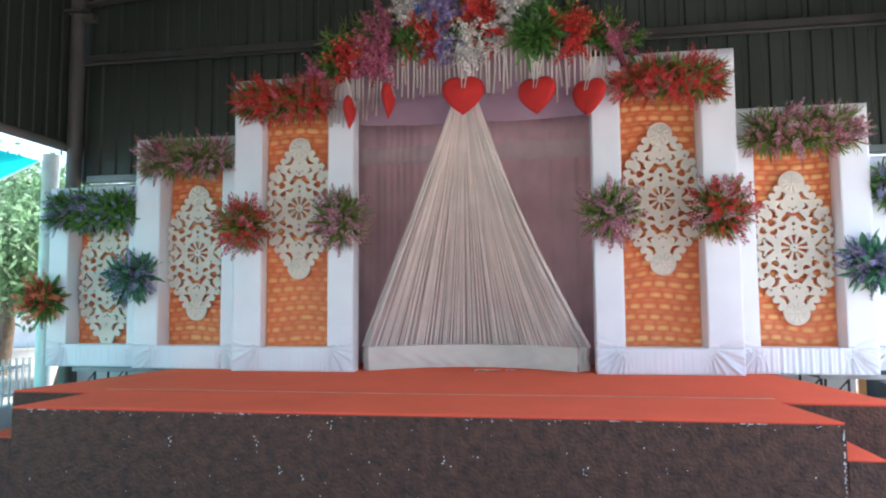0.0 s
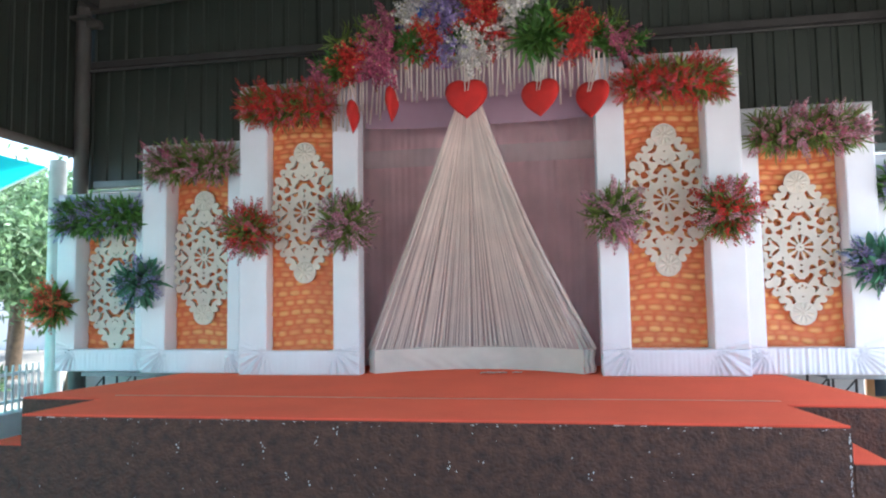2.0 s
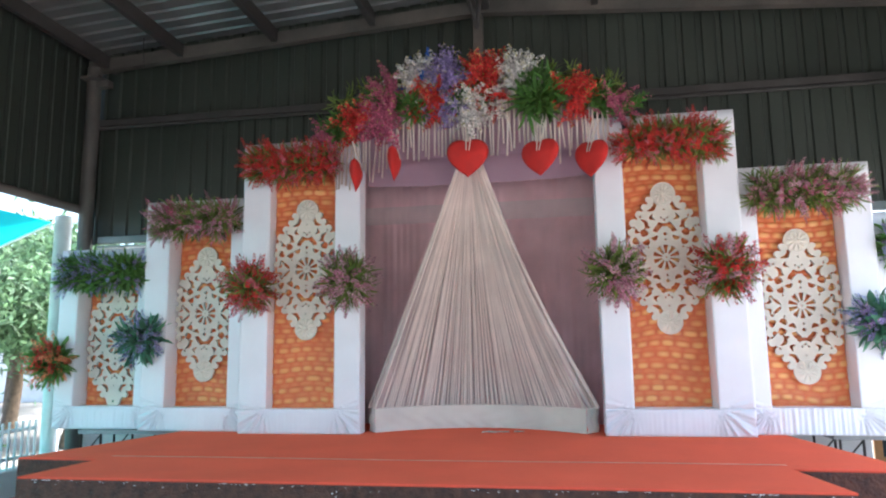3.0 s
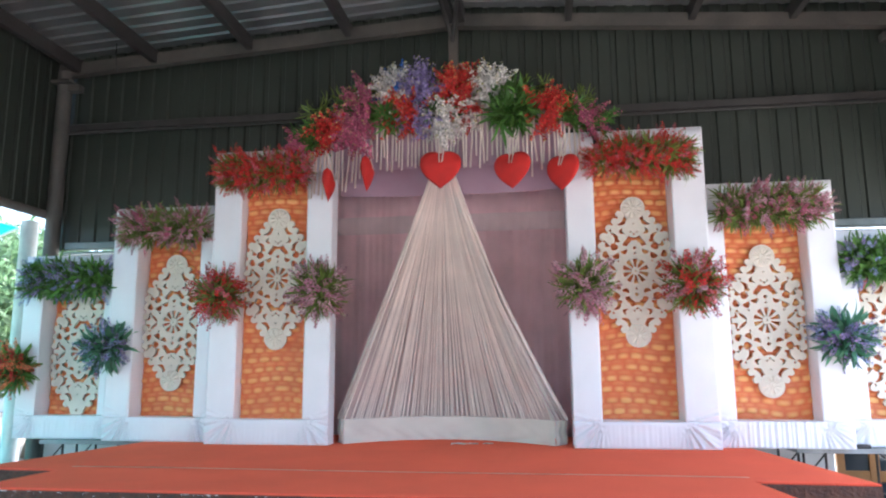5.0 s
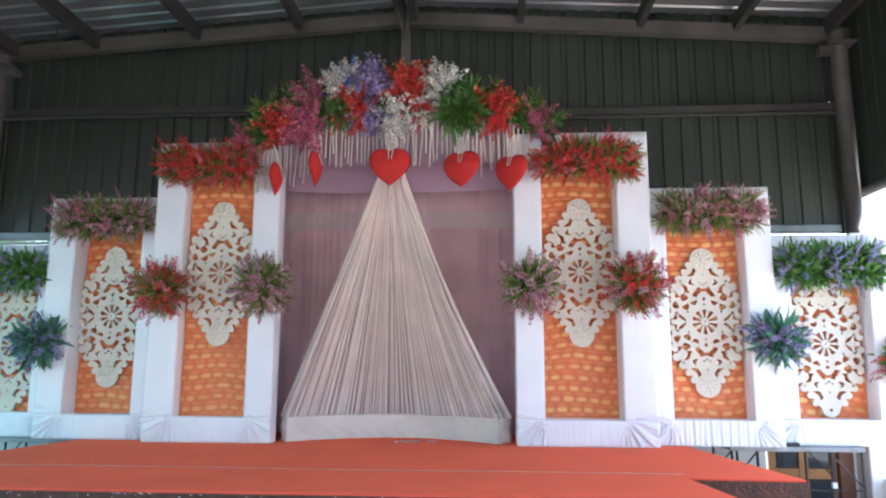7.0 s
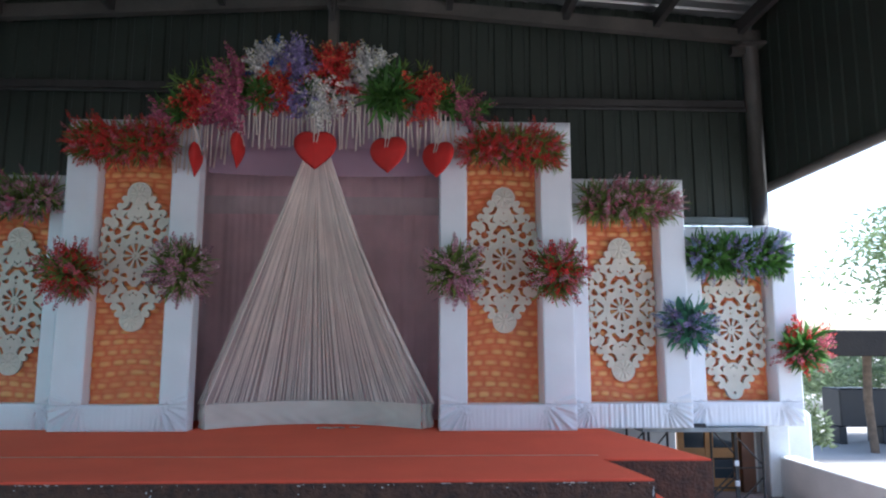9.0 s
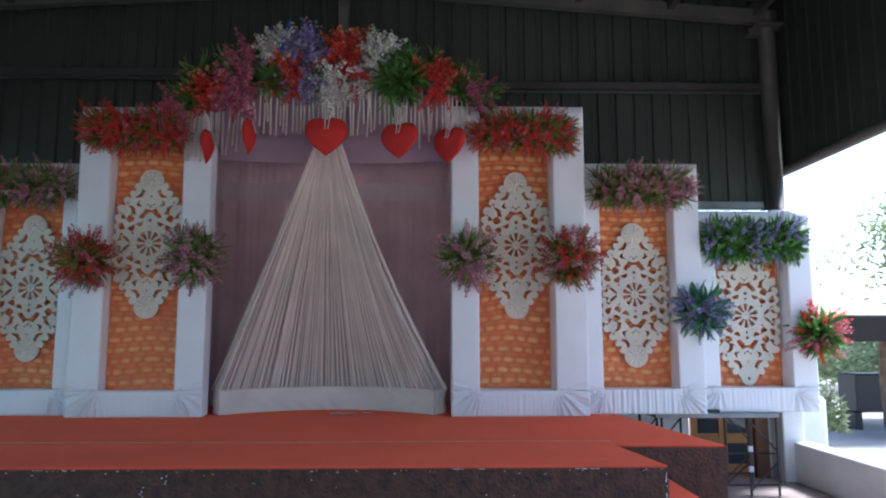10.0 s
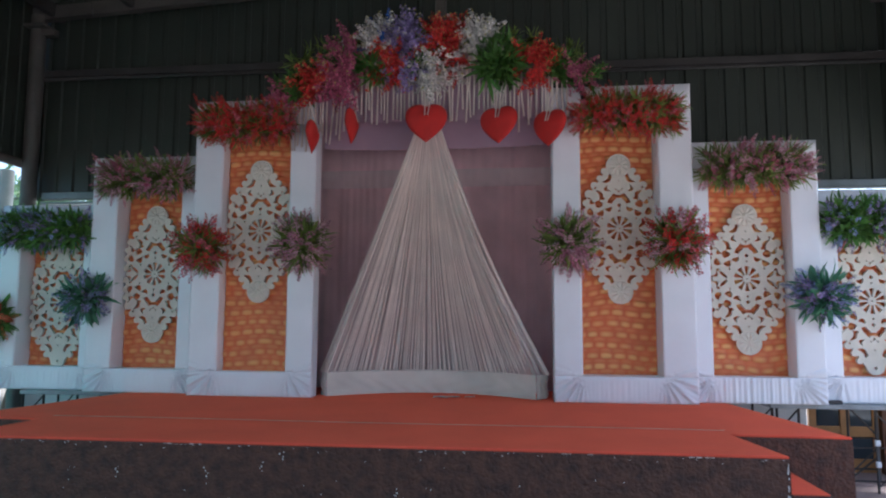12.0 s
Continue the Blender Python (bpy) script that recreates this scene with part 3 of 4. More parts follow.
# ---- fretwork ornaments ----
def fretwork(plain_ends=False):
    """A carved board: an outline of lobes, pierced by petals, scrolls and dots, cut from a field sampled on a grid."""
    hw, hh, step = 0.39, 0.76, 0.0078
    end = 0.085 if plain_ends else 0.118
    # pierced ovals of one quarter: centre, half length, half width, turn, bend
    ovals = ((0.099, 0.190, 0.032, 0.015, -18, 0.4), (0.103, 0.487, 0.050, 0.014, -48, 0.5), (0.080, 0.520, 0.020, 0.011, 50, 0.0),
             (0.118, 0.392, 0.031, 0.012, 70, 0.9), (0.180, 0.335, 0.050, 0.014, 72, -0.6), (0.160, 0.300, 0.022, 0.011, 10, 0.0),
             (0.194, 0.243, 0.034, 0.026, 35, 0.3), (0.176, 0.150, 0.033, 0.020, -30, 0.4), (0.278, 0.165, 0.034, 0.022, 62, 0.3),
             (0.262, 0.262, 0.026, 0.014, 50, 0.6), (0.222, 0.042, 0.044, 0.011, 42, 0.0), (0.292, 0.044, 0.032, 0.011, -58, 0.9), (0.272, 0.090, 0.016, 0.009, 10, 0.0))
    dots = ((0.0, 0.228, 0.015), (0.0, 0.172, 0.009), (0.0, 0.366, 0.010), (0.030, 0.386, 0.008), (0.163, 0.100, 0.009), (0.288, 0.300, 0.010), (0.225, 0.405, 0.010), (0.0, 0.470, 0.007))
    knobs = ((0.0, 0.622, end), (0.138, 0.572, 0.030), (0.182, 0.500, 0.030), (0.235, 0.428, 0.036), (0.290, 0.345, 0.040), (0.322, 0.255, 0.030), (0.328, 0.165, 0.030), (0.334, 0.060, 0.030))
    notches = ((0.376, 0.305, 0.022), (0.376, 0.212, 0.020), (0.376, 0.112, 0.020))

    def field(u, v):
        a, b = abs(u), abs(v)
        out = max(a - 0.326, 0.826 * (a - 0.316) + 0.565 * (b - 0.290), b - 0.62)
        for kx, kz, r in knobs:
            out = min(out, math.hypot(a - kx, b - kz) - r)
        for kx, kz, r in notches:
            out = max(out, r - math.hypot(a - kx, b - kz))
        r, t = math.hypot(u, v), math.atan2(v, u)
        k = ((t * 10 / (2 * math.pi)) % 1) - 0.5
        arc = abs(k) * 2 * math.pi / 10 * r
        hole = max(abs(r - 0.080) - 0.043, arc - 0.006 - 0.20 * (r - 0.037))
        hole = min(hole, r - 0.009)
        for cx, cz, q in dots:
            hole = min(hole, math.hypot(a - cx, b - cz) - q * 1.15)
        # paired crescents round the upper eye, and the bowl over them
        q, w = math.hypot(a, b - 0.225), math.degrees(math.atan2(b - 0.225, a))
        hole = min(hole, max(abs(q - 0.094) - 0.024, (abs(w - 42) - 27) * 0.0017))
        q, w = math.hypot(a, b - 0.405), math.degrees(math.atan2(0.405 - b, a))
        hole = min(hole, max(abs(q - 0.088) - 0.015, (abs(w - 90) - 42) * 0.0015))
        if plain_ends:
            hole = min(hole, math.hypot(a, b - 0.64) - 0.014)
        for cx, cz, la, lb, turn, curl in ovals:
            c, s = math.cos(radians(turn)), math.sin(radians(turn))
            p, q = (a - cx) * c + (b - cz) * s, -(a - cx) * s + (b - cz) * c
            hole = min(hole, (math.hypot(p / (la * 1.12), (q - curl * p * p / la + curl * la * 0.3) / (lb * 1.38)) - 1) * lb)
        return max(out, -hole)
    nu, nv = int(2 * hw / step), int(2 * hh / step)
    us, vs = np.linspace(-hw, hw, nu + 1), np.linspace(-hh, hh, nv + 1)
    f = [[field(u, v) for u in us] for v in vs]
    verts, index, faces, edges = [], {}, [], {}

    def corner(i, j):
        return index.setdefault((i, j), add(us[i], vs[j]) if (i, j) not in index else 0)

    def add(u, v):
        verts.append((u, v))
        return len(verts) - 1

    def cross(i, j, k, l):
        key = ((i, j), (k, l)) if (i, j) < (k, l) else ((k, l), (i, j))
        if key not in index:
            a, b = f[j][i], f[l][k]
            t = min(0.97, max(0.03, a / (a - b)))
            index[key] = add(us[i] + (us[k] - us[i]) * t, vs[j] + (vs[l] - vs[j]) * t)
        return index[key]
    for j in range(nv):
        for i in range(nu):
            cs = [(i, j), (i + 1, j), (i + 1, j + 1), (i, j + 1)]
            ins = [f[q][p] < 0 for p, q in cs]
            if not any(ins):
                continue
            poly = []
            for k in range(4):
                a, b = cs[k], cs[(k + 1) % 4]
                if ins[k]:
                    poly.append(corner(*a))
                if ins[k] != ins[(k + 1) % 4]:
                    poly.append(cross(*a, *b))
            if len(poly) >= 3:
                faces.append(poly)
                for a, b in zip(poly, poly[1:] + poly[:1]):
                    if edges.pop((b, a), None) is None:
                        edges[(a, b)] = True
    n = len(verts)
    allv = [(u, -0.028, v) for u, v in verts] + [(u, 0.0, v) for u, v in verts]
    allf = [p for p in faces] + [[q + n for q in p[::-1]] for p in faces] + [(b, a, a + n, b + n) for a, b in edges]
    me = bpy.data.meshes.new("fretwork")
    me.from_pydata(allv, [], allf)
    me.materials.append(LATTICE)
    return me


def medallion():
    """A low rosette of ten petals, one moulded disc."""
    bm = bmesh.new()
    n, rad = 60, (0.0, 0.010, 0.016, 0.030, 0.045, 0.060, 0.070, 0.074)
    rows = []
    for q in rad[1:]:
        row = []
        for k in range(n):
            a = 2 * math.pi * k / n
            p = max(0.0, math.cos(a * 5) ** 2 - 0.15)
            h = 0.012 if q <= 0.012 else 0.012 * p * math.sin(math.pi * min(1, max(0, (q - 0.014) / 0.055))) + 0.003
            row.append(bm.verts.new((math.cos(a) * q, 0.0 if q > 0.072 else -h, math.sin(a) * q)))
        rows.append(row)
    tip = bm.verts.new((0, -0.014, 0))
    for k in range(n):
        bm.faces.new((tip, rows[0][k], rows[0][(k + 1) % n]))
    for a, b in zip(rows, rows[1:]):
        for k in range(n):
            bm.faces.new((a[k], b[k], b[(k + 1) % n], a[(k + 1) % n]))
    bmesh.ops.recalc_face_normals(bm, faces=bm.faces)
    return mesh_of("medallion", bm, LATTICE, True)


FRET, FRET_OUTER, ROSE = fretwork(), fretwork(True), medallion()
for x, y, z, s in ((-1.64, 0.118, 2.295, 0.925), (1.735, 0.258, 2.305, 0.94), (-2.805, 0.34, 1.902, 0.925), (2.866, 0.34, 1.845, 0.925), (-3.90, 0.49, 1.62, 0.94), (3.99, 0.49, 1.65, 0.94)):
    outer = abs(x) > 3.5
    o = thing("fretwork_ornament", "cream carved fretwork board ornament on the orange cloth" + ("" if outer else " with two rosettes"), "ornament", "fretwork ornaments", at=pose(x, y, z))
    board = part("board", FRET_OUTER if outer else FRET, None, o, at=Matrix.Diagonal((s, 1, s, 1)))
    for zz in () if outer else (0.622, -0.622):
        part("medallion", ROSE, None, board, at=pose(0, -0.028, zz) @ Matrix.Diagonal((1.42, 1.3, 1.42, 1)))


# ---- the centre ----
def arc_y(x):
    """The concave front of the low platform."""
    return 0.60 - 0.50 * (x / 1.0) ** 2


def platform():
    p = thing("platform", "low concave platform covered in cream cloth under the strings", "platform")
    zt = 0.965

    def front(u, v):
        x = -0.96 + 1.92 * u
        wr = 0.006 * math.sin(x * 31 + 3 * math.sin(5 * v + 4 * x)) * (1 - v) + 0.010 * noise.noise(Vector((x * 3, v * 2, 1)))
        return (x, arc_y(x) - 0.012 + wr, STAGE + 0.002 + (zt - STAGE) * v)
    part("cloth_front", sheet(front, 120, 14), CREAM, p)
    part("cloth_top", sheet(lambda u, v: (-0.96 + 1.92 * u, arc_y(-0.96 + 1.92 * u) - 0.014 + (0.88 - arc_y(-0.96 + 1.92 * u)) * v, zt - 0.001 + 0.012 * math.sin(math.pi * min(1, v * 4)) * math.sin(40 * u)), 90, 12), CREAM, p)
    for sx in (-1, 1):
        x = sx * 0.96
        part("cloth_end", sheet(lambda u, v: (x + sx * 0.11 * u + 0.008 * math.sin(9 * v), arc_y(0.96) - 0.012 + 0.17 * u + 0.012 * math.sin(14 * u), STAGE + 0.002 + (zt - STAGE) * v), 14, 10), CREAM, p)
    return p


platform()


def string_curtain():
    c = thing("string_curtain", "cone of cream cotton strings gathered under the heart", "string curtain")
    rnd = random.Random(11)
    n = 104
    apex = Vector((-0.022, 0.02, 3.24))
    for i in range(n):
        u = i / (n - 1)
        x = -1.06 + 2.13 * u + rnd.gauss(0, 0.008)
        yb = min(0.60, arc_y(min(0.96, abs(x))) + 0.015) if abs(x) < 0.96 else 0.14 + (abs(x) - 0.96) * 1.4
        a = Vector((apex.x + 0.085 * (u - 0.5) * 2 + rnd.gauss(0, 0.004), apex.y + 0.03 * (1 - abs(2 * u - 1)) + rnd.gauss(0, 0.008), apex.z))
        b = Vector((x, yb + rnd.gauss(0, 0.006), 0.967))
        sag = rnd.uniform(0.004, 0.028) + 0.02 * max(0, u - 0.75)
        pts = [a.lerp(b, t) + Vector((-0.065 * max(0.0, 2 * u - 1) * math.sin(math.pi * t), 0.0, -sag * math.sin(math.pi * t))) for t in (0, 0.15, 0.3, 0.5, 0.7, 0.85, 1)]
        r = rnd.uniform(0.0055, 0.0088)
        part("string", tube(pts, r * 0.9, 5, r_end=r), STRING, c)
    # the thicker gathered strands at both edges
    for x, w, k in ((-1.065, 0.010, 1), (1.075, 0.022, 3)):
        for q in range(k):
            a = Vector((apex.x + (0.095 if x > 0 else -0.095) + 0.006 * q, apex.y - 0.01, apex.z))
            b = Vector((x - 0.010 * q, 0.26, 0.967))
            pts = [a.lerp(b, t) + Vector((-0.06 * math.sin(math.pi * t) * (1 if x > 0 else 0), 0, -0.02 * math.sin(math.pi * t))) for t in (0, 0.2, 0.4, 0.6, 0.8, 1)]
            part("edge_strand", tube(pts, 0.011 + 0.005 * (x > 0), 7, r_end=w * 0.7), STRING, c)
    part("inner_lining", sheet(lambda u, v: (apex.x + (0.07 * (1 - v) + 0.95 * v) * (2 * u - 1), 0.07 * (1 - v) + v * (0.64 - 0.48 * (2 * u - 1) ** 2), apex.z * (1 - v) + 0.97 * v), 40, 10), sheer("cream_gauze", (0.64, 0.52, 0.49), 0.16), c, "thin cream gauze behind the strings")
    return c


string_curtain()


def back_drape():
    d = thing("back_drape", "sheer dusty lavender drapes with fine pleats behind the strings", "drape")

    def fold(x, v, ph):
        return 0.008 * math.sin(x * 23 + 2.5 * math.sin(x * 5 + ph)) + 0.005 * math.sin(x * 71 + 3 * math.sin(x * 7) + ph) * (0.5 + 0.5 * noise.noise(Vector((x * 2, v * 3, ph))))
    for x0, x1, ph in ((-1.30, 0.02, 0.0), (-0.02, 1.30, 2.0)):
        part("curtain", sheet(lambda u, v: (x0 + (x1 - x0) * u, 0.90 + 0.01 * (ph > 0) + fold(x0 + (x1 - x0) * u, v, ph), STAGE + 0.004 + 2.85 * v), 140, 12), LAVENDER, d)
    # extra pale strip, painting a band of light on the drape
    part("stitched_band", sheet(lambda u, v: (-1.28 + 2.56 * u, 0.868 + fold(-1.28 + 2.56 * u, 0.9, 0.5) * 0.5, 2.84 + 0.19 * v), 140, 4), sheer("light_band_voile", (0.94, 0.74, 0.73), 0.3), d, "sheer strip painted pale as the light across the drape")
    return d


back_drape()
canopy = thing("canopy", "lavender cloth canopy between the tall panels", "canopy")
part("pelmet", sheet(lambda u, v: (-1.08 + 2.19 * u, 0.30 - 0.20 * v + 0.012 * math.sin(9 * u) + 0.006 * math.sin(31 * u + 2 * v), 3.10 + 0.66 * v + 0.03 * (2 * u - 1) ** 2), 80, 10), VALANCE, canopy)
part("front_cloth", sheet(lambda u, v: (-1.12 + 2.26 * u, 0.02 + 0.012 * math.sin(70 * u + 3 * v), 3.30 + v * (0.30 + 0.58 * math.sqrt(max(0, 1 - (2 * u - 1) ** 2)))), 120, 8), VALANCE, canopy)
part("arch_tube", tube([(1.42 * math.cos(a), 0.0, 3.40 + 0.78 * math.sin(a)) for a in [math.pi * k / 24 for k in range(25)]], 0.03, 8), STEEL, canopy)


# ---- hearts and fringe ----
def heart_mesh():
    """A plump stuffed heart, 0.37 m wide, with a seam round the edge."""
    n, rings = 56, 8
    out = []
    for k in range(n):
        t = 2 * math.pi * k / n
        out.append((0.0115 * 16 * math.copysign(abs(math.sin(t)) ** 2.4, math.sin(t)), 0.0142 * (12.5 * math.cos(t) - 2.5 * math.cos(2 * t) - 1.2 * math.cos(3 * t) - 0.2 * math.cos(4 * t)) + 0.02))
    bm = bmesh.new()
    for side in (-1, 1):
        rows = []
        for r in range(rings):
            s = 1 - r / rings
            rows.append([bm.verts.new((x * s, side * 0.055 * min(1.0, max(0.2, (z * s + 0.23) / 0.26)) * math.sqrt(max(0, 1 - s ** 2.0)), z * s)) for x, z in out])
        tip = bm.verts.new((0, side * 0.052, 0))
        for a, b in zip(rows, rows[1:]):
            for k in range(n):
                q = (a[k], a[(k + 1) % n], b[(k + 1) % n], b[k])
                bm.faces.new(q if side < 0 else q[::-1])
        for k in range(n):
            q = (rows[-1][k], rows[-1][(k + 1) % n], tip)
            bm.faces.new(q if side < 0 else q[::-1])
    bmesh.ops.remove_doubles(bm, verts=bm.verts, dist=0.0005)
    bmesh.ops.recalc_face_normals(bm, faces=bm.faces)
    return mesh_of("heart", bm, VELVET, True)


HEART = heart_mesh()
for x, z, turn, s in ((-1.055, 3.115, 96, 0.9), (-0.69, 3.205, 92, 0.95), (-0.005, 3.225, 2, 1.04), (0.645, 3.19, -22, 0.98), (1.09, 3.15, -38, 0.96)):
    h = thing("heart", "plump red velvet heart hanging on cream strings" + (", turned edge-on" if turn > 50 else ""), "heart", "hanging hearts", at=pose(x, -0.2, z, 0, 4 if abs(turn) > 30 else 0, turn))
    cushion = part("cushion", HEART, None, h, at=Matrix.Diagonal((s, 1, s, 1)))
    for k in range(4):
        part("cord", tube([((k - 1.5) * 0.012, -0.058 * (k % 2), 0.05), ((k - 1.5) * 0.022, -0.02, 0.18), ((k - 1.5) * 0.04, 0.03, 0.36)], 0.0055, 5), FRINGE, cushion)

fringe = thing("string_fringe", "cream string fringe hanging from the flower arch", "fringe")
_r = random.Random(3)
x = -1.30
while x < 1.27:
    top = 3.45 + 0.42 * math.sqrt(max(0, 1 - (x / 1.4) ** 2))
    low = 3.30 if abs(x) < 0.75 else 3.22 if x > 0 else 3.12
    if x < -1.12:
        low = 3.02
    low += _r.gauss(0, 0.045)
    part("string", tube([(x, -0.06 + _r.gauss(0, 0.02), top), (x + _r.gauss(0, 0.006), -0.07, (top + low) / 2), (x + _r.gauss(0, 0.01), -0.07, low)], 0.0092, 5), FRINGE, fringe)
    x += _r.uniform(0.026, 0.05)


# ---- flowers ----
def petal_quad(bm, c, out, side, length, width, mi):
    up = out.cross(side)
    a, b = c, c + out * length
    mid = c + out * length * 0.55 + up * length * 0.18
    v = [bm.verts.new(p) for p in (a, mid - side * width / 2, b, mid + side * width / 2)]
    f = bm.faces.new(v)
    f.material_index = mi


def spike_mesh(colour, seed, count=21, size=0.0215, tip=False, first=0.34):
    """A stem with small four-petalled blossoms along its outer part."""
    rnd = random.Random(seed)
    bm = bmesh.new()
    bend = Vector((rnd.uniform(-0.06, 0.06), rnd.uniform(-0.06, 0.06), 0))
    tube([(0, 0, 0), bend * 0.3 + Vector((0, 0, 0.12)), bend + Vector((0, 0, 0.28))], 0.0035, 3, bm, r_end=0.0015, mi=1)
    for k in range(count):
        t = first + (1 - first) * k / (count - 1)
        a = k * 2.4 + rnd.random()
        rad = 0.030 * (1.12 - 0.85 * t) * rnd.uniform(0.6, 1.3)
        c = bend * t * t + Vector((math.cos(a) * rad, math.sin(a) * rad, 0.28 * t))
        axis = Vector((math.cos(a), math.sin(a), rnd.uniform(0.3, 1.2))).normalized()
        s0 = axis.orthogonal().normalized()
        s1 = axis.cross(s0)
        sz = size * rnd.uniform(0.7, 1.3) * (1.2 - 0.65 * t)
        turn = rnd.random() * 6
        for q in range(4):
            b = turn + q * math.pi / 2
            o = (s0 * math.cos(b) + s1 * math.sin(b)) + axis * 0.5
            o.normalize()
            petal_quad(bm, c, o, o.cross(axis).normalized(), sz, sz * 0.8, 2 if tip and k > count - 3 and q == 0 else 0)
    return mesh_of("flower_spike", bm, [PETALS[colour], STEM, TIP])


def leaf_mesh(mat, seed, blades=4, length=0.24, width=0.032):
    """A small tuft of arched, pointed blades."""
    rnd = random.Random(seed)
    bm = bmesh.new()
    for k in range(blades):
        a = 2 * math.pi * (k + rnd.random() * 0.6) / blades
        out = Vector((math.cos(a), math.sin(a), 0))
        side = Vector((-math.sin(a), math.cos(a), 0))
        ln, wd, spread = length * rnd.uniform(0.8, 1.15), width * rnd.uniform(0.8, 1.2), rnd.uniform(0.15, 0.42)
        rows = []
        for j in range(6):
            t = j / 5
            p = out * (spread * ln * t + 0.18 * ln * t ** 3) + Vector((0, 0, ln * (t - 0.22 * t ** 3)))
            w = wd * (0.25 + 1.5 * t) * (1 - t) ** 0.7 if j < 5 else 0.001
            rows.append((bm.verts.new(p - side * w), bm.verts.new(p + out * -0.12 * w + Vector((0, 0, -0.2 * w))), bm.verts.new(p + side * w)))
        for r, s in zip(rows, rows[1:]):
            for i in (0, 1):
                bm.faces.new((r[i], r[i + 1], s[i + 1], s[i])).smooth = True
    return mesh_of("leaf", bm, mat)


TIP = material("yellow_bud", (0.62, 0.55, 0.16), 0.6, vary=0.2, island=0.2)
BIG = {c: [spike_mesh(c, 300 + 10 * i + j, 15, 0.031, c in ("white", "violet", "magenta", "red"), 0.3) for j in range(3)] for i, c in enumerate(PETALS)}
SPIKES = {c: [spike_mesh(c, 10 * i + j, tip=c in ("white", "violet", "magenta")) for j in range(3)] for i, c in enumerate(PETALS)}
LEAVES = {"fresh": [leaf_mesh(LEAFMAT, 50 + j, 6, 0.25, 0.015) for j in range(3)], "dark": [leaf_mesh(DARKLEAF, 60 + j, 4, 0.26, 0.027) for j in range(3)], "fine": [leaf_mesh(FERN, 70 + j, 6, 0.24, 0.019) for j in range(3)], "broad": [leaf_mesh(FERN, 80 + j, 5, 0.25, 0.023) for j in range(3)]}


def spray(parent, mesh, name, at, way, scale, rnd):
    q = Vector(way).to_track_quat("Z", "Y").to_matrix().to_4x4()
    part(name, mesh, None, parent, at=Matrix.Translation(at) @ q @ Matrix.Rotation(rnd.random() * 6.28, 4, "Z") @ Matrix.Scale(scale, 4))


def mound(parent, rnd, colours, leaf, n_flower, n_leaf, half, length):
    """Fills a mound round the parent's origin: sprays stand out evenly from a short horizontal core."""
    for k in range(n_flower + n_leaf):
        px = rnd.uniform(-1, 1)
        if half[0] > 0.1:
            tilt = radians(rnd.uniform(-86, 66))
            way = Vector((px ** 3 * 0.8 + rnd.gauss(0, 0.22), -math.cos(tilt), math.sin(tilt) + rnd.gauss(0, 0.08)))
        else:
            f, a = rnd.uniform(-0.05, 1), rnd.random() * 6.283
            s = math.sqrt(1 - f * f)
            way = Vector((s * math.cos(a), -f, s * math.sin(a)))
        way.normalize()
        at = Vector((px * half[0], -rnd.uniform(0, half[1]), rnd.uniform(-1, 1) * half[2]))
        if k < n_flower:
            c = rnd.choice(colours)
            spray(parent, rnd.choice(SPIKES[c]), "flower_spike", at, way, length * rnd.uniform(0.84, 1.03), rnd)
        else:
            spray(parent, rnd.choice(LEAVES[leaf]), "leaf", at, way, length * rnd.uniform(0.80, 1.06) * (1.1 if leaf == "dark" else 1.0), rnd)


def bouquet(x, y, z, kind, colours, leaf, label, seed, flowers, leaves, half=(0.04, 0.06, 0.04), length=1.0):
    rnd = random.Random(seed)
    b = thing("flower_arrangement" if kind == "long" else "flower_bunch", label, "flowers", "long flower arrangements" if kind == "long" else "round flower bunches", at=pose(x, y, z))
    mound(b, rnd, colours, leaf, flowers, leaves, half, length if kind == "long" else 1.14 * length)
    return b


LONG = (0.39, 0.11, 0.10)
bouquet(-1.72, -0.02, 3.30, "long", ["red", "red", "red", "rose"], "fresh", "long arrangement of red flowers with green leaves on the panel top", 21, 270, 180, LONG, 0.77)
bouquet(1.77, -0.02, 3.30, "long", ["red", "red", "red", "rose"], "fresh", "long arrangement of red flowers with green leaves on the panel top", 22, 270, 190, LONG, 0.77)
bouquet(-2.80, 0.13, 2.825, "long", ["mauve", "mauve", "magenta", "pink"], "fresh", "long arrangement of dusty mauve flowers with green leaves", 23, 190, 250, LONG, 0.77)
bouquet(2.88, 0.13, 2.83, "long", ["mauve", "mauve", "magenta", "pink"], "fresh", "long arrangement of dusty mauve flowers with green leaves", 24, 190, 250, LONG, 0.77)
bouquet(-3.92, 0.28, 2.34, "long", ["violet", "violet", "blue"], "broad", "long arrangement of green leaves with violet flowers", 25, 110, 280, LONG, 0.84)
bouquet(3.97, 0.28, 2.35, "long", ["violet", "violet", "blue"], "broad", "long arrangement of green leaves with violet flowers", 26, 120, 270, LONG, 0.84)
bouquet(-2.14, -0.02, 2.12, "round", ["red", "rose"], "fresh", "round bunch of red flowers on the panel frame", 31, 74, 84)
bouquet(-1.17, -0.02, 2.14, "round", ["mauve", "pink"], "fresh", "round bunch of pale mauve flowers on the panel frame", 32, 72, 100, length=1.05)
bouquet(1.25, -0.02, 2.15, "round", ["mauve", "pink"], "fresh", "round bunch of pale mauve flowers on the panel frame", 33, 76, 96, length=1.05)
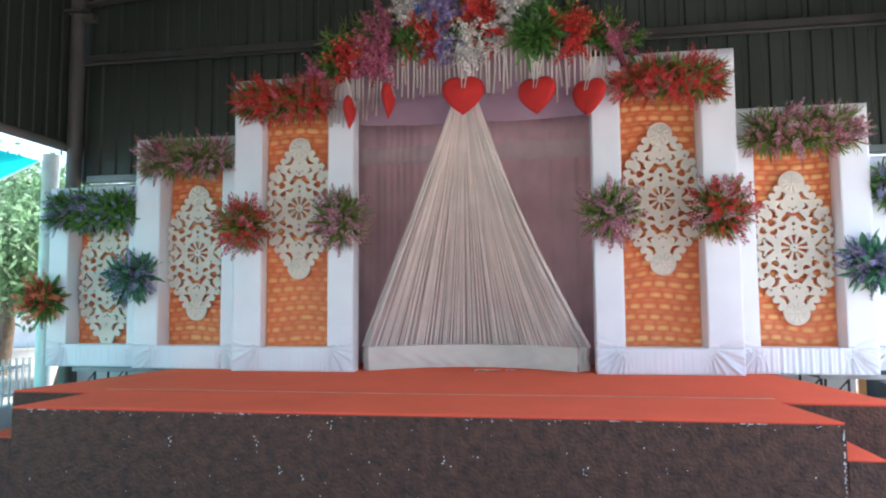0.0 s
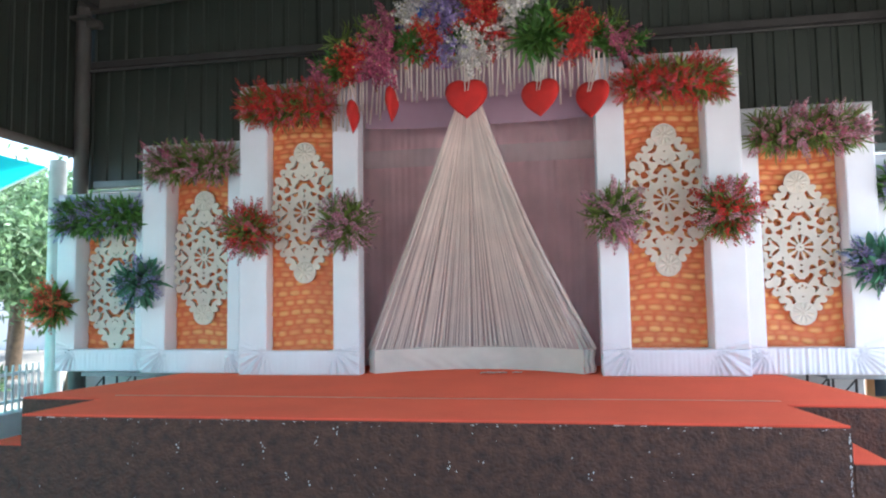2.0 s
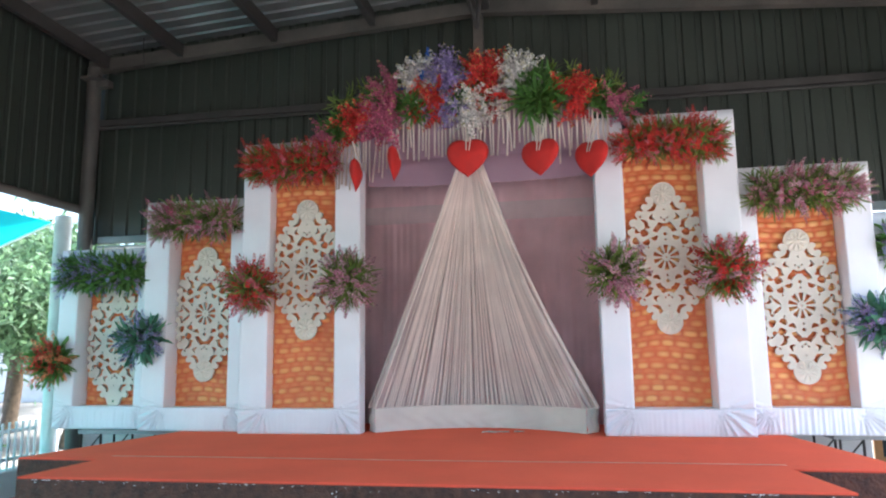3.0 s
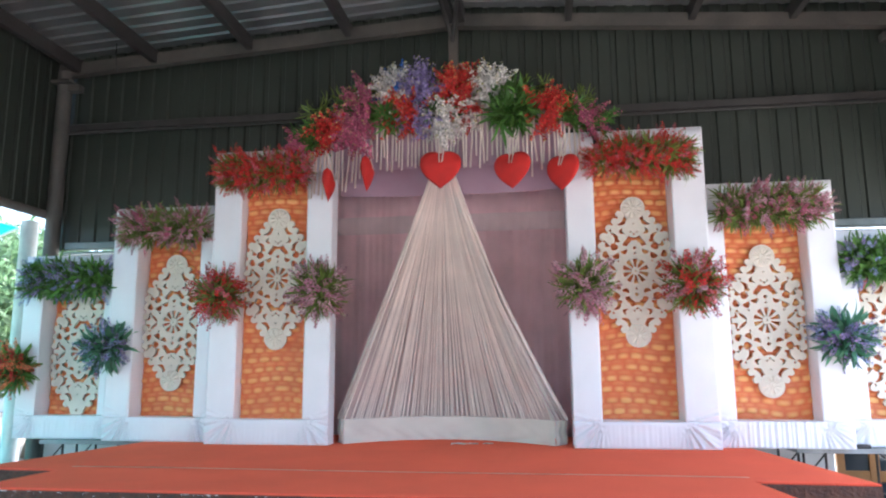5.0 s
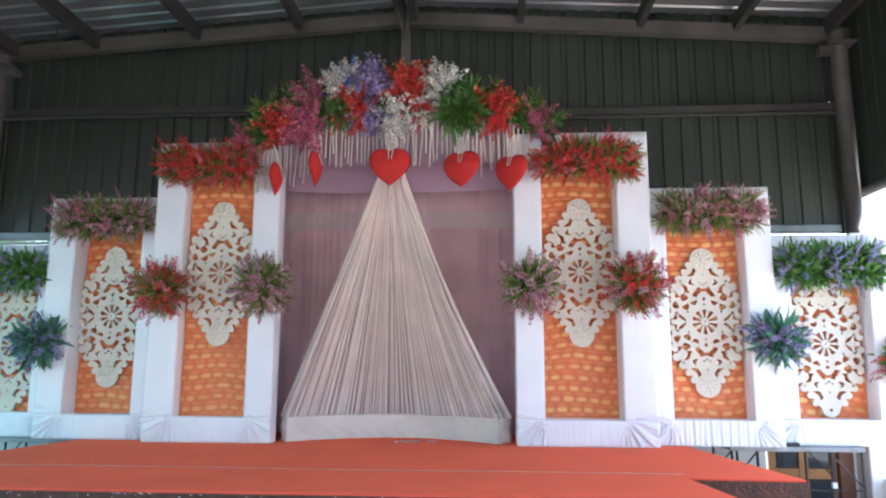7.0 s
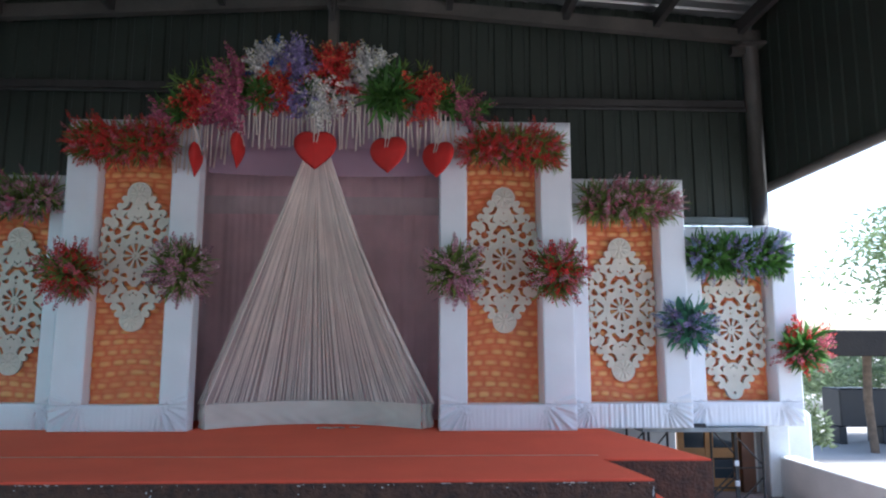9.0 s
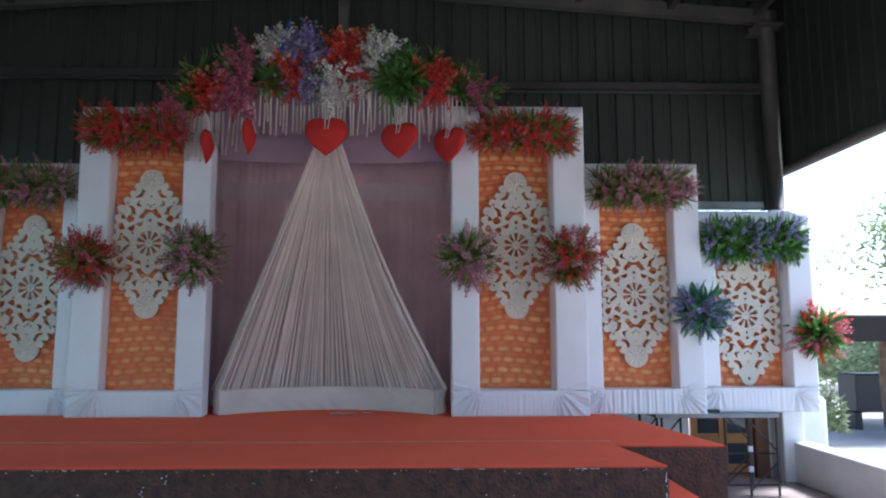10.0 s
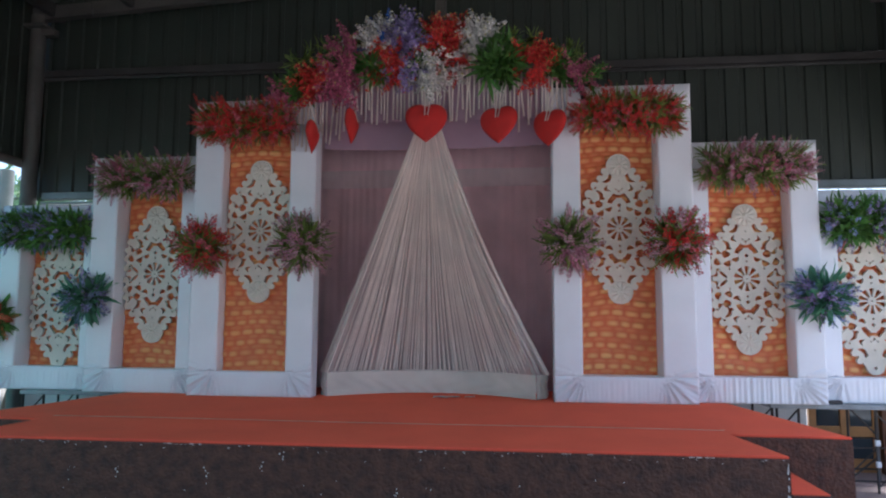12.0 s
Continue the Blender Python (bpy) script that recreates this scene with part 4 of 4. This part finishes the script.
bouquet(2.18, -0.02, 2.15, "round", ["red", "red", "rose", "pink"], "fresh", "round bunch of red and pink flowers on the panel frame", 34, 78, 84, length=1.03)
bouquet(-3.36, 0.13, 1.66, "round", ["blue", "violet"], "dark", "round bunch of blue flowers with long dark leaves", 35, 44, 46, length=0.94)
bouquet(3.41, 0.13, 1.69, "round", ["blue", "violet"], "dark", "round bunch of blue flowers with long dark leaves", 36, 44, 46, length=0.94)
bouquet(-4.46, 0.28, 1.45, "round", ["coral", "red"], "broad", "round bunch of coral flowers with green leaves at the outer frame", 37, 40, 52)
bouquet(4.56, 0.28, 1.48, "round", ["rose", "red"], "broad", "round bunch of pink-red flowers with green leaves at the outer frame", 38, 40, 52)


fallen = thing("fallen_flower", "small mauve flower sprig caught at the foot of the orange cloth", "flower", at=pose(-2.0, 0.17, STAGE + 0.23))
for _w in ((0.2, -0.2, 1.0), (-0.3, -0.3, 0.8), (0.05, -0.5, 0.7)):
    spray(fallen, SPIKES["mauve"][0], "flower_spike", (0, 0, 0), _w, 0.32, random.Random(4))


def flower_arch():
    g = thing("flower_arch", "arched garland of red, white, violet and magenta flowers with green tufts", "flower garland")
    rnd = random.Random(77)
    for x, z, colour, n, s in ((-1.34, 3.58, "magenta", 20, 0.7), (-1.22, 3.66, "fine", 20, 0.8), (-1.02, 3.70, "red", 34, 0.85), (-0.80, 3.88, "fine", 16, 0.8), (-0.72, 3.92, "magenta", 48, 0.82), (-0.76, 3.72, "magenta", 46, 0.9),
                               (-0.46, 4.06, "white", 34, 0.85), (-0.52, 3.82, "fine", 30, 0.85), (-0.33, 3.85, "red", 36, 0.8), (-0.40, 4.08, "cobalt", 9, 0.7), (-0.17, 4.04, "violet", 40, 0.86),
                               (-0.17, 3.80, "violet", 20, 0.8), (-0.05, 3.88, "fine", 18, 0.75), (0.12, 4.05, "red", 44, 0.85), (0.05, 3.74, "white", 38, 0.85), (0.20, 3.88, "red", 16, 0.7), (0.42, 4.02, "white", 40, 0.88),
                               (0.64, 3.84, "fine", 70, 1.12), (0.94, 3.82, "red", 40, 0.8), (1.16, 3.78, "fine", 30, 0.75), (1.29, 3.73, "magenta", 28, 0.66), (1.44, 3.70, "fine", 14, 0.6)):
        for k in range(int(n * 1.25)):
            way = Vector((rnd.gauss(0, 0.5) + 0.42 * x, -rnd.uniform(0.05, 1.0), rnd.gauss(0, 0.5) + 0.9 * (z - 3.8)))
            way.normalize()
            at = (x + rnd.gauss(0, 0.045), -0.06 - rnd.random() * 0.06, z - 0.06 + rnd.gauss(0, 0.045))
            if colour == "fine":
                spray(g, rnd.choice(LEAVES["fine"]), "leaf", at, way, 1.12 * s * rnd.uniform(0.85, 1.1), rnd)
            else:
                spray(g, rnd.choice(BIG[colour]), "flower_spike", at, way, 1.2 * s * rnd.uniform(0.75, 1.1), rnd)
    for k in range(120):
        x = rnd.uniform(-1.35, 1.45)
        z = 3.66 + 0.42 * math.sqrt(max(0, 1 - (x / 1.5) ** 2))
        way = Vector((rnd.gauss(0, 0.6), -rnd.uniform(0.1, 0.6), rnd.gauss(0, 0.6))).normalized()
        spray(g, rnd.choice(LEAVES["fresh"]), "leaf", (x, -0.05, z), way, 0.7, rnd)
    return g


flower_arch()


# ---- outside ----
def tree(x, y, height, spread, count, leaf, seed, label, trunk_r=0.16, droop=0.0, mat=TREELEAF):
    rnd = random.Random(seed)
    t = thing("tree", label, "tree", "trees outside", at=pose(x, y, -0.06))
    bm = bmesh.new()
    tops = []
    trunk = [(0, 0, 0), (rnd.gauss(0, 0.08), rnd.gauss(0, 0.08), height * 0.25), (rnd.gauss(0, 0.15), rnd.gauss(0, 0.15), height * 0.55), (rnd.gauss(0, 0.2), rnd.gauss(0, 0.2), height * 0.9)]
    tube(trunk, trunk_r, 9, bm, r_end=trunk_r * 0.3)
    for k in range(16):
        z0 = height * rnd.uniform(0.28, 0.85)
        a = rnd.random() * 6.28
        ln = spread * rnd.uniform(0.5, 1.0)
        end = (math.cos(a) * ln, math.sin(a) * ln, z0 + height * rnd.uniform(0.02, 0.22))
        mid = (end[0] * 0.5, end[1] * 0.5, z0 + (end[2] - z0) * 0.7)
        tube([(0, 0, z0), mid, end], trunk_r * 0.35, 5, bm, r_end=0.012)
        tops += [Vector(mid), Vector(end), Vector(end)]
    part("trunk", bm, BARK, t)
    verts, faces = [], []
    clumps = [p + Vector((rnd.gauss(0, 0.35), rnd.gauss(0, 0.35), rnd.gauss(0, 0.3))) * spread * 0.4 for p in tops for _ in range(3)]
    for k in range(count):
        c = rnd.choice(clumps)
        p = c + Vector((rnd.gauss(0, 1), rnd.gauss(0, 1), rnd.gauss(0, 0.8))) * spread * 0.13
        d = Vector((rnd.gauss(0, 1), rnd.gauss(0, 1), rnd.gauss(0, 0.7) - droop)).normalized()
        s = d.orthogonal().normalized()
        s.rotate(Matrix.Rotation(rnd.random() * 6.28, 3, d))
        ln, wd = leaf * rnd.uniform(0.7, 1.3), leaf * 0.17
        i = len(verts)
        verts += [p, p + d * ln * 0.5 + s * wd, p + d * ln, p + d * ln * 0.5 - s * wd]
        faces.append((i, i + 1, i + 2, i + 3))
    me = bpy.data.meshes.new("crown")
    me.from_pydata([tuple(v) for v in verts], [], faces)
    me.materials.append(mat)
    part("crown", me, None, t)
    return t


tree(-7.6, 4.6, 3.5, 1.8, 13000, 0.17, 1, "leafy green tree with hanging leaves beyond the fence", droop=0.9)
tree(-10.5, 6.5, 4.0, 2.4, 12000, 0.19, 2, "broad green tree in the yard beyond the fence", droop=0.4)
tree(-9.2, 2.2, 2.7, 1.4, 8000, 0.15, 3, "young green tree beyond the fence", droop=0.5)
tree(-14.5, 11, 4.8, 3.4, 10000, 0.3, 4, "tall hazy green tree at the back of the yard")
tree(16.1, 11.4, 8.4, 3.0, 9000, 0.24, 5, "sparse pale green tree in bright light", 0.1, droop=0.4, mat=PALELEAF)


def bush(x, y, r, h, count, leaf, seed, label, mat=TREELEAF):
    rnd = random.Random(seed)
    b = thing("bush", label, "bush", "bushes outside", at=pose(x, y, -0.06))
    bm = bmesh.new()
    for k in range(7):
        a = rnd.random() * 6.28
        tube([(0, 0, 0), (math.cos(a) * r * 0.3, math.sin(a) * r * 0.3, h * 0.5), (math.cos(a) * r * 0.7, math.sin(a) * r * 0.7, h * 0.85)], 0.015, 5, bm, r_end=0.005)
    part("branches", bm, BARK, b)
    verts, faces = [], []
    for k in range(count):
        a, rr = rnd.random() * 6.28, r * math.sqrt(rnd.random())
        p = Vector((math.cos(a) * rr, math.sin(a) * rr, h * (0.25 + 0.75 * rnd.random() * (1 - 0.5 * (rr / r) ** 2))))
        d = Vector((rnd.gauss(0, 1), rnd.gauss(0, 1), rnd.gauss(0.3, 0.6))).normalized()
        s = d.orthogonal().normalized()
        i = len(verts)
        verts += [p, p + d * leaf * 0.5 + s * leaf * 0.18, p + d * leaf, p + d * leaf * 0.5 - s * leaf * 0.18]
        faces.append((i, i + 1, i + 2, i + 3))
    me = bpy.data.meshes.new("foliage")
    me.from_pydata([tuple(v) for v in verts], [], faces)
    me.materials.append(mat)
    part("foliage", me, None, b)
    return b


bush(-8.6, 2.6, 1.1, 0.75, 2600, 0.13, 11, "low clipped green bush behind the fence")
bush(-11.5, 3.5, 1.4, 0.9, 2600, 0.15, 12, "low green bush in the yard")
bush(10.2, 11.5, 1.7, 1.5, 3200, 0.2, 14, "pale green hedge bush behind the hut", PALELEAF)
bush(13.2, 13.0, 1.9, 1.7, 3200, 0.22, 15, "pale green hedge bush behind the hut", PALELEAF)
bush(6.08, 3.1, 0.32, 0.95, 900, 0.12, 13, "small pale green shrub beside the black case", PALELEAF)


def net_awning():
    n = thing("shade_net", "translucent teal shade net with a white hem rope", "shade net")

    def fn(u, v):
        x = -5.2 - 3.4 * u
        return (x, 1.0 - 9.0 * v, 3.08 - 0.38 * (-5.2 - x) + 0.05 * math.sin(6 * v) * math.sin(math.pi * u))
    part("net", sheet(fn, 20, 30), NET, n)
    part("hem_rope", tube([fn(k / 10, 0) for k in range(11)], 0.018, 6), ROPE, n)
    for y in (1.02,):
        part("pole", tube([(-5.075, y, 0), (-5.075, y, 3.15)], 0.095, 12), POST, n, "pale painted pole")
        part("pole", tube([(-8.6, y, 0), (-8.6, y, 1.85)], 0.04, 10), COLUMN, n)
    return n


net_awning()


def hut():
    h = thing("hut", "open hut with a dark thatched roof on wooden posts", "hut", at=pose(8.8, 4.6, -0.06))
    part("roof", sheet(lambda u, v: (-1.9 + 4.2 * u, -0.9 + 3.0 * v, 1.78 - 0.25 * v - 0.10 * u + 0.04 * math.sin(23 * u) * math.sin(17 * v)), 30, 12), THATCH, h)
    part("roof_edge", box(-1.9, 2.3, -0.92, -0.84, 1.42, 1.80, 0.02), THATCH, h)
    for x, y in ((-1.2, -0.7), (1.9, -0.7), (-1.2, 1.8), (1.9, 1.8)):
        part("post", tube([(x, y, 0), (x - 0.05, y, 0.8), (x, y, 1.6)], 0.06, 8), BARK, h)
    return h


hut()
case = thing("black_case", "black box-shaped case standing in the yard", "case", at=pose(8.05, 5.0, -0.06))
part("body", box(-0.4, 0.4, -0.25, 0.25, 0.3, 0.9, 0.02), BLACK, case)
for x in (-0.35, 0.35):
    part("foot", box(x - 0.06, x + 0.06, -0.2, 0.2, 0, 0.3, 0.01), BLACK, case)
tagged(part("far_wall", box(-26, -9, 15, 15.3, -0.1, 1.6, 0), PLASTER), "pale boundary wall far behind the trees", "wall", kind="structure")

tagged(part("roof_wire", tube([(-4.02, 0.85, 5.30), (-4.03, 0.86, 5.1), (-4.0, 0.86, 4.88)], 0.006, 5), STEEL), "thin rusty wire hanging from the roof", "wire")
tagged(part("packing_block", box(3.46, 3.60, 0.24, 0.296, STAGE - 0.003, STAGE + 0.03, 0.005), BLACK), "small dark packing block on the trestle deck", "block")
